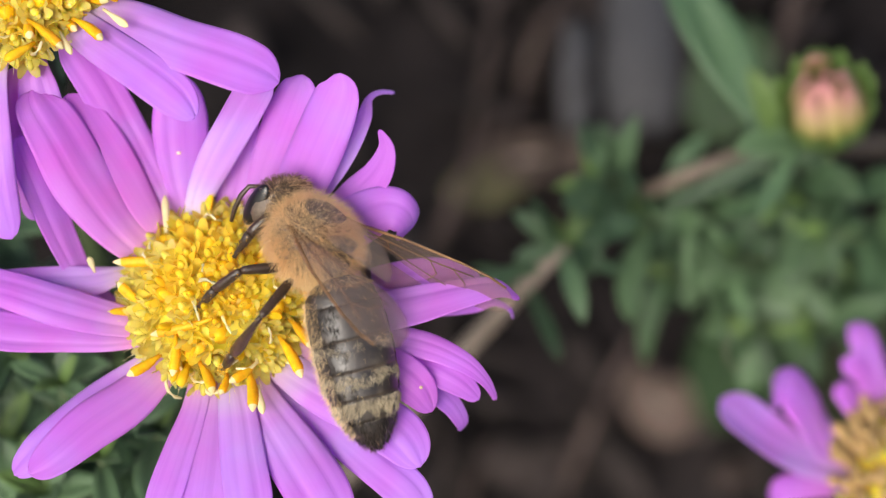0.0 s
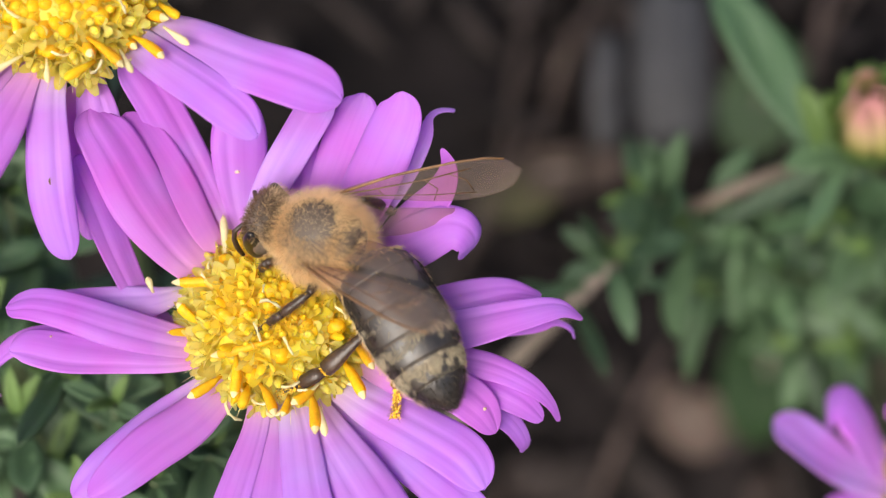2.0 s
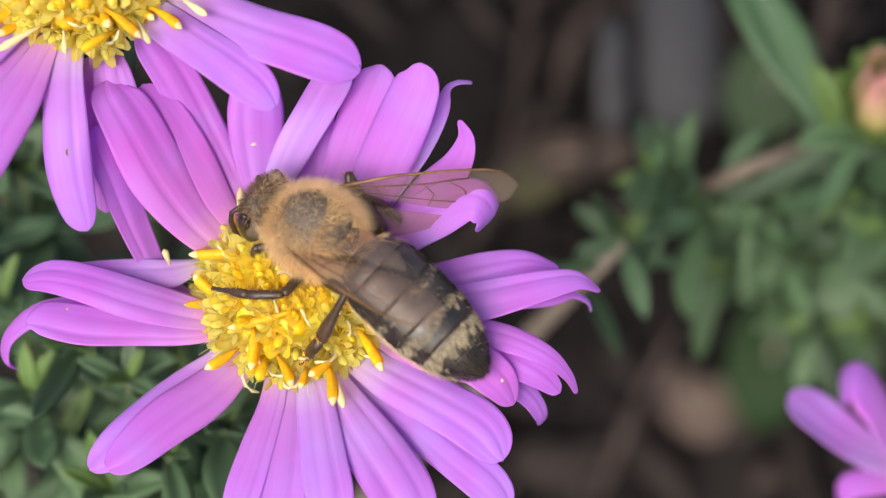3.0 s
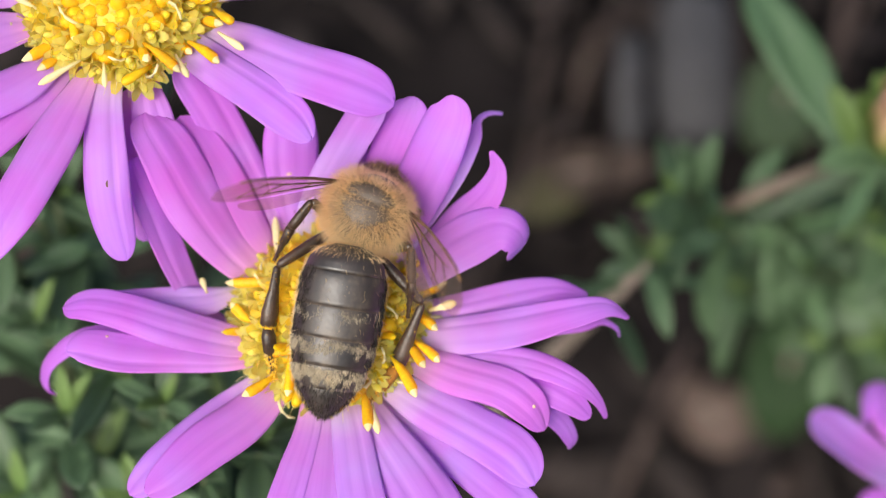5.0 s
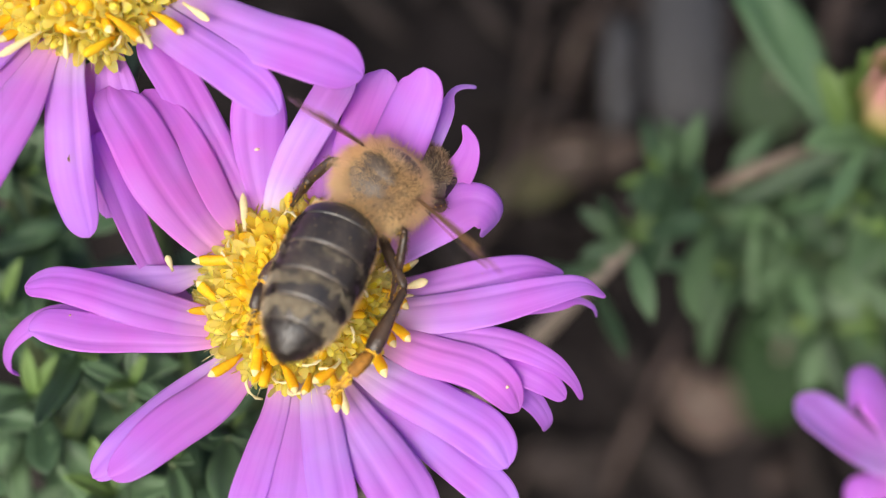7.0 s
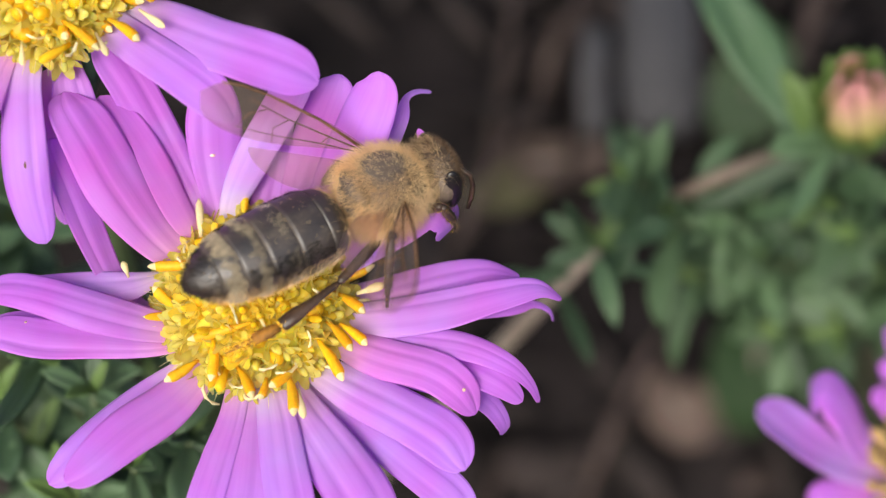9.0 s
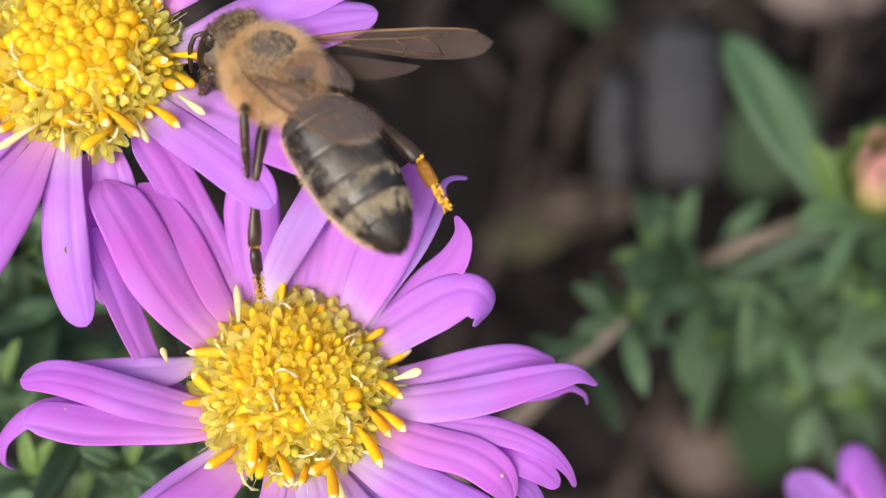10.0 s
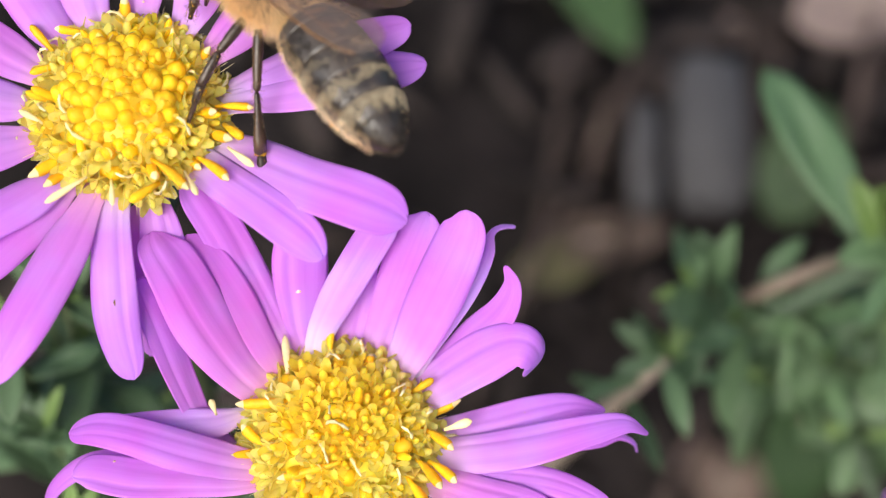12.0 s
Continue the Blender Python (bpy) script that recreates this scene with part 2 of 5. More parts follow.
def tube(bm, path, radii, sides=8, cap=True):
    """A round tube along a path."""
    path = [Vector(p) for p in path]
    up = Vector((0.31, 0.17, 0.93))
    rings = []
    for i, p in enumerate(path):
        d = (path[min(i + 1, len(path) - 1)] - path[max(i - 1, 0)]).normalized()
        if abs(d.dot(up)) > 0.95:
            up = Vector((0.9, 0.3, 0.1))
        s = d.cross(up).normalized()
        n = s.cross(d)
        r = radii[i] if isinstance(radii, (list, tuple)) else radii
        rings.append([bm.verts.new(p + (s * math.cos(k * math.tau / sides) + n * math.sin(k * math.tau / sides)) * r) for k in range(sides)])
    for one, two in zip(rings, rings[1:]):
        for k in range(sides):
            bm.faces.new((one[k], one[(k + 1) % sides], two[(k + 1) % sides], two[k]))
    if cap:
        bm.faces.new(rings[0][::-1])
        bm.faces.new(rings[-1])
    return rings


def lathe(bm, profile, sides=16, wide=1.0, tall=1.0, axis="x"):
    """Rings (place along the axis, radius) joined into a body of revolution, wider or taller if wanted."""
    rings = []
    for s, r in profile:
        ring = []
        for k in range(sides):
            c, d = math.cos(k * math.tau / sides) * r * wide, math.sin(k * math.tau / sides) * r * tall
            ring.append(bm.verts.new((s, c, d) if axis == "x" else (c, d, s)))
        rings.append(ring)
    for one, two in zip(rings, rings[1:]):
        for k in range(sides):
            bm.faces.new((one[k], one[(k + 1) % sides], two[(k + 1) % sides], two[k]))
    bm.faces.new(rings[0][::-1])
    bm.faces.new(rings[-1])
    bmesh.ops.recalc_face_normals(bm, faces=bm.faces)
    return rings


def sheet(bm, top, thick, uvs=None):
    """A thin body from a grid of points: an upper and a lower skin, closed round the rim."""
    nv, nu = len(top), len(top[0])
    layer = bm.loops.layers.uv.new("UVMap")
    skins = []
    for side in (0, 1):
        grid = []
        for i in range(nv):
            row = []
            for j in range(nu):
                a = top[min(i + 1, nv - 1)][j] - top[max(i - 1, 0)][j]
                b = top[i][min(j + 1, nu - 1)] - top[i][max(j - 1, 0)]
                n = b.cross(a)
                n = n.normalized() if n.length > 1e-12 else Vector((0, 0, 1))
                row.append(bm.verts.new(top[i][j] - n * (thick * side)))
            grid.append(row)
        skins.append(grid)

    def face(corners):
        f = bm.faces.new([skins[s][i][j] for s, i, j in corners])
        for loop, (s, i, j) in zip(f.loops, corners):
            loop[layer].uv = (j / (nu - 1), i / (nv - 1))

    for i in range(nv - 1):
        for j in range(nu - 1):
            face([(0, i, j), (0, i, j + 1), (0, i + 1, j + 1), (0, i + 1, j)])
            face([(1, i, j), (1, i + 1, j), (1, i + 1, j + 1), (1, i, j + 1)])
    for i in range(nv - 1):
        face([(0, i, 0), (0, i + 1, 0), (1, i + 1, 0), (1, i, 0)])
        face([(0, i, nu - 1), (1, i, nu - 1), (1, i + 1, nu - 1), (0, i + 1, nu - 1)])
    for j in range(nu - 1):
        face([(0, 0, j), (1, 0, j), (1, 0, j + 1), (0, 0, j + 1)])
        face([(0, nv - 1, j), (0, nv - 1, j + 1), (1, nv - 1, j + 1), (1, nv - 1, j)])


# ---- ground ----
def bank(y):
    """The soil rises behind the flowers to a low bank."""
    q = min(1.0, max(0.0, (y - 0.03) / 0.045))
    return 0.036 * q * q * (3 - 2 * q)


def ground():
    bm = bmesh.new()
    edges = [-60, -20, -6, -2, -0.8] + [x * 0.004 for x in range(-90, 91)] + [0.8, 2, 6, 20, 60]
    grid = []
    for y in edges:
        row = []
        for x in edges:
            near = max(0.0, 1 - max(abs(x), abs(y)) / 0.7)
            h = noise.fractal(Vector((x * 60, y * 60, 0)), 1.0, 2.0, 4) * 0.004 * near
            row.append(bm.verts.new((x, y, h - 0.003 * near + bank(y))))
        grid.append(row)
    for one, two in zip(grid, grid[1:]):
        for k in range(len(one) - 1):
            bm.faces.new((one[k], one[k + 1], two[k + 1], two[k]))
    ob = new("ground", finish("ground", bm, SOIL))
    return tagged(ob, "dark crumbly garden soil", "ground", kind="structure")


def litter(count, seed, y0, y1, material, label, big=1.0):
    """Loose bark crumbs, twigs and shreds of dead leaf lying on the soil."""
    rnd = random.Random(seed)
    bm = bmesh.new()
    for _ in range(count):
        x, y = rnd.uniform(-0.10, 0.13), rnd.uniform(y0, y1)
        m = pose(x, y, bank(y) + rnd.uniform(0.0, 0.003), math.degrees(math.atan2(bank(y + 0.002) - bank(y - 0.002), 0.004)) + rnd.uniform(-25, 25), rnd.uniform(-25, 25), rnd.uniform(0, 360))
        l, w, h = rnd.uniform(1.5, 7) * MM * big, rnd.uniform(0.6, 2.4) * MM * big, rnd.uniform(0.3, 1.0) * MM
        ring = []
        for s, k in ((-1, 0.3), (-0.45, 1), (0.4, 0.85), (1, 0.2)):
            c = [bm.verts.new(m @ Vector((s * l, a * w * k * rnd.uniform(0.7, 1.2), b * h * k))) for a, b in ((-1, -0.6), (1, -0.8), (0.8, 0.9), (-0.7, 1))]
            if ring:
                for q in range(4):
                    bm.faces.new((ring[q], ring[(q + 1) % 4], c[(q + 1) % 4], c[q]))
            else:
                bm.faces.new(c[::-1])
            ring = c
        bm.faces.new(ring)
    ob = new("litter", finish("litter", bm, material))
    return tagged(ob, label, "litter", kind="stuff")


ground()
litter(620, 5, 0.01, 0.11, DEBRIS, "brown bark crumbs and twigs strewn on soil")
litter(900, 6, 0.08, 0.30, DEBRIS_DARK, "darker bark crumbs strewn on the farther soil")
litter(90, 8, 0.02, 0.14, BARK, "larger flakes of brown bark on soil", 1.5)


# ---- leaves and stems ----
def leaf_mesh(name, material, width=0.30, bend=0.18, fold=0.16, wave=0.0, nv=11, nu=5, blunt=1.0):
    """A narrow leaf of unit length along x, folded at its midrib."""
    bm = bmesh.new()
    top = []
    for i in range(nv):
        s = i / (nv - 1)
        w = width * 0.5 * (math.sin(math.pi * (0.05 + 0.95 * s) ** blunt) ** 0.7) + 0.008
        row = []
        for j in range(nu):
            u = 2 * j / (nu - 1) - 1
            row.append(Vector((s, u * w, fold * abs(u) * w * 2 * 0.5 - bend * s * s + wave * math.sin(9 * s + 2 * u) * w)))
        top.append(row)
    sheet(bm, top, 0.03)
    return finish(name, bm, material)


LEAF_MESHES = [
    leaf_mesh("leaf", LEAF, 0.36, 0.15, 0.4, blunt=1.45), leaf_mesh("leaf", LEAF, 0.34, 0.35, 0.6, 0.1, blunt=1.3),
    leaf_mesh("leaf", LEAF_DARK, 0.40, 0.05, 0.35, 0.15, blunt=1.5), leaf_mesh("leaf", LEAF_DARK, 0.34, -0.15, 0.45, blunt=1.35),
    leaf_mesh("leaf", LEAF_BRIGHT, 0.30, 0.1, 0.6),
]

NARROW = [leaf_mesh("leaf", LEAF, 0.20, 0.12, 0.5, blunt=1.1), leaf_mesh("leaf", LEAF, 0.17, 0.3, 0.6, 0.1), leaf_mesh("leaf", LEAF_DARK, 0.20, -0.1, 0.5, blunt=1.2), leaf_mesh("leaf", LEAF_BRIGHT, 0.18, 0.1, 0.5)]


def sprig(tip, root, count, length, seed, rosette=6, lean=(0, 0, 1), thick=0.5, label="leafy green aster stem growing from the soil", stalk=None, bare=0.55, slim=False):
    """A stem from the soil to its tip, with narrow leaves along its upper part and a tuft at the end."""
    rnd = random.Random(seed)
    tip, root = Vector(tip), Vector(root)
    base = thing("aster_plant", Matrix.Translation(root), label, "plant", "aster plants")
    path = []
    for i in range(13):
        s = i / 12
        p = (tip - root) * s + Vector(lean) * (0.012 * math.sin(math.pi * s)) + Vector((math.sin(7 * s + seed), math.cos(5 * s + seed), 0)) * 0.0012 * s * (1 - s)
        path.append(p)
    bm = bmesh.new()
    tube(bm, path, [thick * MM * (1 - 0.55 * i / 12) for i in range(13)], 7)
    part("stem", bm, stalk or STEM, base)

    def add(p, d, up, size, mesh):
        share("leaf", mesh, base, basis(p, d, up) @ Matrix.Scale(size, 4))

    along = (path[-1] - path[-3]).normalized()
    for k in range(count):
        s = bare + (1 - bare) * (k + rnd.random()) / count
        f = s * 12
        i = min(11, int(f))
        p = path[i].lerp(path[i + 1], f - i)
        d = (path[i + 1] - path[i]).normalized()
        side = d.orthogonal().normalized()
        side.rotate(Matrix.Rotation(k * 2.4 + rnd.uniform(-0.4, 0.4), 3, d))
        out = side * rnd.uniform(0.6, 1.1) + d * rnd.uniform(-0.1, 1.0) + Vector((rnd.uniform(-1, 1), rnd.uniform(-1, 1), rnd.uniform(-1, 1))) * 0.25
        add(p, out, d, length * MM * rnd.uniform(0.55, 1.35), rnd.choice(NARROW[:3] if slim or rnd.random() < 0.2 else LEAF_MESHES[:3]))
    for k in range(rosette):
        side = along.orthogonal().normalized()
        side.rotate(Matrix.Rotation(k * 2.4 + rnd.uniform(-0.3, 0.3), 3, along))
        add(path[-1], side * 0.6 + along * rnd.uniform(0.4, 1.1), along, length * MM * rnd.uniform(0.35, 0.6), rnd.choice((NARROW[0], NARROW[3]) if slim else (LEAF_MESHES[0], LEAF_MESHES[4])))
    return base


sprig((-0.01178, 0.00401, 0.07610), (-0.00778, 0.01001, -0.00200), 8, 6.0, 3, 5, thick=0.45, bare=0.62)
sprig((-0.00925, 0.00205, 0.07576), (-0.01225, 0.00705, -0.00200), 8, 6.0, 4, 5, thick=0.45, bare=0.62)
sprig((-0.01466, 0.00277, 0.07376), (-0.00966, 0.00677, -0.00200), 8, 6.0, 5, 5, thick=0.45, bare=0.62)
sprig((-0.00707, -0.00145, 0.07413), (-0.00707, 0.00455, -0.00200), 8, 6.0, 6, 5, thick=0.45, bare=0.62)
sprig((-0.01359, 0.00320, 0.06890), (-0.01759, 0.00920, -0.00200), 8, 6.0, 7, 5, thick=0.5, bare=0.62)
sprig((-0.00425, 0.00023, 0.07424), (-0.01025, 0.00423, -0.00200), 8, 6.0, 8, 5, thick=0.5, bare=0.62)
sprig((-0.01678, 0.00831, 0.07449), (-0.01078, 0.01231, -0.00200), 8, 6.0, 9, 5, thick=0.45, bare=0.62)
sprig((-0.00674, 0.00509, 0.07049), (-0.00374, 0.01109, -0.00200), 8, 6.0, 10, 5, thick=0.45, bare=0.62)
sprig((-0.01785, 0.01427, 0.08210), (-0.01285, 0.01927, -0.00200), 8, 6.0, 11, 5, thick=0.45, bare=0.62)
sprig((-0.01869, 0.01168, 0.07862), (-0.01469, 0.01468, -0.00200), 8, 6.0, 12, 5, thick=0.45, bare=0.62)
sprig((-0.01604, 0.01441, 0.07830), (-0.01904, 0.01941, -0.00200), 8, 6.0, 13, 5, thick=0.45, bare=0.62)
sprig((-0.01581, 0.01603, 0.07052), (-0.01281, 0.02103, -0.00200), 8, 6.0, 14, 5, thick=0.45, bare=0.62)
sprig((-0.01219, 0.01324, 0.06818), (-0.00919, 0.01824, -0.00200), 8, 6.0, 15, 5, thick=0.45, bare=0.62)
sprig((-0.01729, 0.00011, 0.07023), (-0.01429, 0.00511, -0.00200), 8, 6.0, 16, 5, thick=0.45, bare=0.62)
sprig((-0.01031, -0.00192, 0.07113), (-0.00731, 0.00308, -0.00200), 8, 6.0, 17, 5, thick=0.45, bare=0.62)
sprig((0.02029, 0.02298, 0.06852), (0.04829, 0.03898, 0.00526), 9, 5.3, 18, 5, thick=0.4, bare=0.82)
sprig((0.02343, 0.02307, 0.06468), (0.05343, 0.03907, 0.00534), 9, 5.3, 19, 5, thick=0.4, bare=0.82)
sprig((0.02644, 0.02333, 0.06490), (0.05244, 0.03933, 0.00561), 9, 5.3, 20, 5, thick=0.4, bare=0.82)
sprig((0.03247, 0.02441, 0.06581), (0.05047, 0.04241, 0.00887), 9, 5.3, 22, 5, thick=0.4, bare=0.82)
sprig((0.02570, 0.02378, 0.05875), (0.05370, 0.03778, 0.00411), 9, 5.3, 23, 5, thick=0.4, bare=0.82)
sprig((0.02925, 0.02243, 0.06153), (0.05525, 0.03843, 0.00472), 9, 5.3, 24, 5, thick=0.4, bare=0.82)
sprig((0.03516, 0.02315, 0.06344), (0.06016, 0.03815, 0.00445), 9, 5.3, 26, 5, thick=0.4, bare=0.82)
sprig((0.03121, 0.02095, 0.05638), (0.04921, 0.03595, 0.00250), 9, 5.3, 27, 5, thick=0.4, bare=0.82)
sprig((0.03448, 0.01972, 0.05796), (0.05848, 0.03372, 0.00081), 9, 5.3, 28, 5, thick=0.4, bare=0.82)
sprig((0.03792, 0.02473, 0.05694), (0.06192, 0.03873, 0.00501), 9, 5.3, 30, 5, thick=0.4, bare=0.82)
TWIG = sprig((0.01795, 0.01801, 0.06827), (-0.01360, 0.02865, -0.00200), 7, 4.2, 71, 7, (0, 0, 0), 1.25, "tan woody aster stem with a small green leaf tuft", STALK, 0.9, True)
BUD_STEM = sprig((0.03397, 0.02465, 0.07124), (0.05197, 0.03865, -0.00200), 10, 6, 83, 5, (0, 0, 0.2), 0.55, "leafy aster stem bearing a half-open bud", bare=0.75)


def spray(owner, foot, tip, width, mesh, up=(0, -0.5, 1)):
    """One more leaf on a stem, from its foot to its tip."""
    inv = owner.matrix_basis.inverted()
    a, b = inv @ Vector(foot), inv @ Vector(tip)
    size = (b - a).length
    share("leaf", mesh, owner, basis(a, b - a, up) @ Matrix.Diagonal((size, width * MM / 0.3, size, 1)))


spray(BUD_STEM, (0.03095, 0.02387, 0.07058), (0.02492, 0.03555, 0.07516), 2.7, LEAF_MESHES[2])
spray(BUD_STEM, (0.03170, 0.02400, 0.07069), (0.02930, 0.02614, 0.07510), 1.9, LEAF_MESHES[4])
spray(BUD_STEM, (0.03219, 0.02345, 0.07153), (0.02489, 0.02282, 0.06578), 1.9, NARROW[2])
spray(BUD_STEM, (0.03219, 0.02332, 0.07142), (0.02961, 0.01915, 0.06923), 1.7, NARROW[2])
spray(TWIG, (0.01795, 0.01788, 0.06816), (0.01508, 0.01892, 0.07034), 1, LEAF_MESHES[0])
spray(TWIG, (0.01795, 0.01788, 0.06816), (0.01507, 0.01686, 0.06861), 0.9, LEAF_MESHES[0])
spray(TWIG, (0.01794, 0.01762, 0.06794), (0.01890, 0.01330, 0.06824), 1.1, LEAF_MESHES[1])
spray(TWIG, (0.01828, 0.01814, 0.06838), (0.02030, 0.02417, 0.06953), 1.3, LEAF_MESHES[0])
spray(TWIG, (0.01845, 0.01801, 0.06827), (0.02293, 0.02060, 0.06783), 1.2, LEAF_MESHES[2])


def stone(place, wide, deep, label):
    """A flat chip of slate with broken, rounded edges, lying on the soil."""
    rnd = random.Random(int(wide * 1e5))
    bm = bmesh.new()
    rings = []
    for z, k in ((-0.001, 0.9), (0.001, 1.0), (0.003, 0.97), (0.004, 0.85)):
        rnd.seed(7)
        ring = []
        for i in range(14):
            c, s = math.cos(i * math.tau / 14), math.sin(i * math.tau / 14)
            q = (abs(c) ** 4 + abs(s) ** 4) ** -0.25 * k * rnd.uniform(0.88, 1.05)
            ring.append(bm.verts.new((c * q * wide / 2, s * q * deep / 2, z)))
        rings.append(ring)
    for one, two in zip(rings, rings[1:]):
        for i in range(14):
            bm.faces.new((one[i], one[(i + 1) % 14], two[(i + 1) % 14], two[i]))
    bm.faces.new(rings[-1])
    bm.faces.new(rings[0][::-1])
    ob = new("stone", finish("stone", bm, SLATE))
    ob.matrix_basis = pose(*place, math.degrees(math.atan2(bank(place[1] + 0.004) - bank(place[1] - 0.004), 0.008)))
    return tagged(ob, label, "stone", "slate chips")


def ground_leaf(foot, tip, width, mesh, label, lift=2.0):
    """A single leaf lying low over the soil, with its midrib."""
    a, b = Vector(foot), Vector(tip)
    size = (b - a).length
    ob = thing("fallen_leaf", basis(a + Vector((0, 0, lift * MM)), b - a, (0, -0.7, 0.7)), label, "leaf", "leaves on the soil")
    share("blade", mesh, ob, Matrix.Diagonal((size, width * MM / 0.3, size * 0.6, 1)))
    bm = bmesh.new()
    tube(bm, [(size * k / 6, 0, -0.0001 - size * 0.6 * 0.06 * (k / 6) ** 2) for k in range(7)], [(0.35 - 0.04 * k) * MM for k in range(7)], 6)
    part("midrib", bm, STALK, ob)


DEAD_MESH = leaf_mesh("blade", DEAD_LEAF, 0.30, 0.10, 0.5, 0.4)
STRAW_MESH = leaf_mesh("blade", STRAW, 0.30, 0.05, 0.6, 0.1)
PALE_MESH = leaf_mesh("blade", PALE_DEAD, 0.30, 0.10, 0.5, 0.4)
LOW_MESH = leaf_mesh("blade", LEAF_MID, 0.30, 0.05, 0.4, 0.3)
LOW_DARK_MESH = leaf_mesh("blade", LEAF_DEEP, 0.30, 0.05, 0.4, 0.3)

stone((0.02779, 0.06812, 0.03374), 0.0078, 0.0154, "flat grey slate chip lying on dark soil")
stone((0.02200, 0.06657, 0.03268), 0.0032, 0.0109, "narrow grey slate chip lying on dark soil")
ground_leaf((0.03272, 0.04430, 0.00860), (0.02706, 0.04813, 0.01283), 6, DEAD_MESH, "reddish brown dead leaf lying on the soil", 2)
ground_leaf((0.01086, 0.05860, 0.02514), (0.01833, 0.05943, 0.02605), 3.8, STRAW_MESH, "yellowish withered leaf on the soil", 2)
ground_leaf((0.02428, 0.06113, 0.02785), (0.01235, 0.06029, 0.02698), 4.2, DEAD_MESH, "dull brown withered leaf on the soil", 2)
ground_leaf((0.03327, 0.05940, 0.02602), (0.03744, 0.06668, 0.03276), 7, LOW_MESH, "broad green leaf low over the soil", 7)
ground_leaf((0.03477, 0.04321, 0.00749), (0.03801, 0.05245, 0.01793), 8, LOW_DARK_MESH, "broad dark green leaf low over the soil", 6)
ground_leaf((0.01407, 0.09242, 0.03600), (0.02094, 0.07221, 0.03560), 6, LOW_MESH, "broad green leaf with a yellowing tip", 5)
ground_leaf((0.04761, 0.08067, 0.03600), (0.03555, 0.07599, 0.03600), 8, PALE_MESH, "pale pinkish tan dead leaf lying on the soil", 5)
ground_leaf((0.03223, 0.07565, 0.03600), (0.02898, 0.07783, 0.03600), 2, PALE_MESH, "pale tan shred of dead leaf on the soil", 3)
ground_leaf((0.01731, 0.06492, 0.03139), (0.01965, 0.07091, 0.03516), 1.2, DEAD_MESH, "dull brown withered leaf on the soil", 2)



def fallen_twig(path, thick, label):
    """A thin dead twig arching over the soil."""
    base = Vector(path[0])
    ob = thing("twig", Matrix.Translation(base), label, "twig", "dead twigs")
    bm = bmesh.new()
    pts = [Vector(p) - base for p in path]
    tube(bm, pts, [thick * MM * (1 - 0.5 * i / len(pts)) for i in range(len(pts))], 7)
    part("stem", bm, BARK, ob)
    a, b = pts[1], pts[2]
    bm = bmesh.new()
    tube(bm, [a, a.lerp(b, 0.4) + Vector((0.0015, 0, 0.0015)), a.lerp(b, 0.8) + Vector((0.004, 0.001, 0.0025))], [thick * 0.5 * MM, thick * 0.4 * MM, thick * 0.25 * MM], 6)
    part("side_shoot", bm, BARK, ob)


for x, y, long, lean, thick in ((0.0125, 0.058, 0.022, 0.2, 0.55), (0.0165, 0.062, 0.020, 0.45, 0.5), (0.0195, 0.055, 0.026, 0.1, 0.45), (0.0335, 0.070, 0.020, -0.3, 0.5), (0.0385, 0.062, 0.024, 0.25, 0.6), (0.006, 0.050, 0.018, 0.7, 0.5), (0.0145, 0.036, 0.014, -0.5, 0.5), (0.021, 0.040, 0.013, 0.6, 0.45)):
    fallen_twig([(x + lean * long * k, y + long * k * 0.9, bank(y + long * k * 0.9) + 0.0012 + 0.0035 * math.sin(math.pi * k)) for k in (0, 0.25, 0.5, 0.75, 1)], thick, "thin reddish brown dead twig lying on the soil")

# a dry stalk leaning over the soil
DRY = thing("dry_stalk", Matrix.Translation((0.06252, 0.06247, 0.02918)), "pale tan dry stalk leaning among green stems", "stalk")
bm = bmesh.new()
tube(bm, [Vector(p) - Vector((0.06252, 0.06247, 0.02918)) for p in ((0.02312, 0.02399, 0.06611), (0.02665, 0.02483, 0.06747), (0.03088, 0.02601, 0.06846), (0.06296, 0.06346, 0.02811))], [0.45 * MM, 0.5 * MM, 0.5 * MM, 0.6 * MM], 8)
part("stem", bm, DRY_STALK, DRY)



# ---- aster flowers ----
def flower(m, label):
    return thing("aster_flower", m, label, "flower", "open aster flowers")


def petal(owner, turn, length, width, rise0, rise1, bendpow, side, twist, lift, point=0.0, cup=-0.12, wave=1.0):
    """One plain ray: leaves the disc at rise0 degrees over its plane, ends at rise1, may swing sideways and twist."""
    p, line = Vector((2.8 * math.cos(radians(turn)), 2.8 * math.sin(radians(turn)), lift)), []
    full = 0.72 - 0.3 * point
    for i in range(21):
        s = i / 20
        q = min(1, s / 0.5)
        w = width * (0.32 + 0.68 * q * q * (3 - 2 * q))
        if s > full:
            w *= 1 - (0.5 + 0.4 * point) * ((s - full) / (1 - full)) ** 2
        if i % 4 == 0:
            line.append((*p, w, twist * s))
        e, h = radians(rise0 + (rise1 - rise0) * ((i + 0.5) / 20) ** bendpow), radians(turn + side * s)
        p = p + Vector((math.cos(e) * math.cos(h), math.cos(e) * math.sin(h), math.sin(e))) * (length / 20)
    return ray(owner, line, cup)


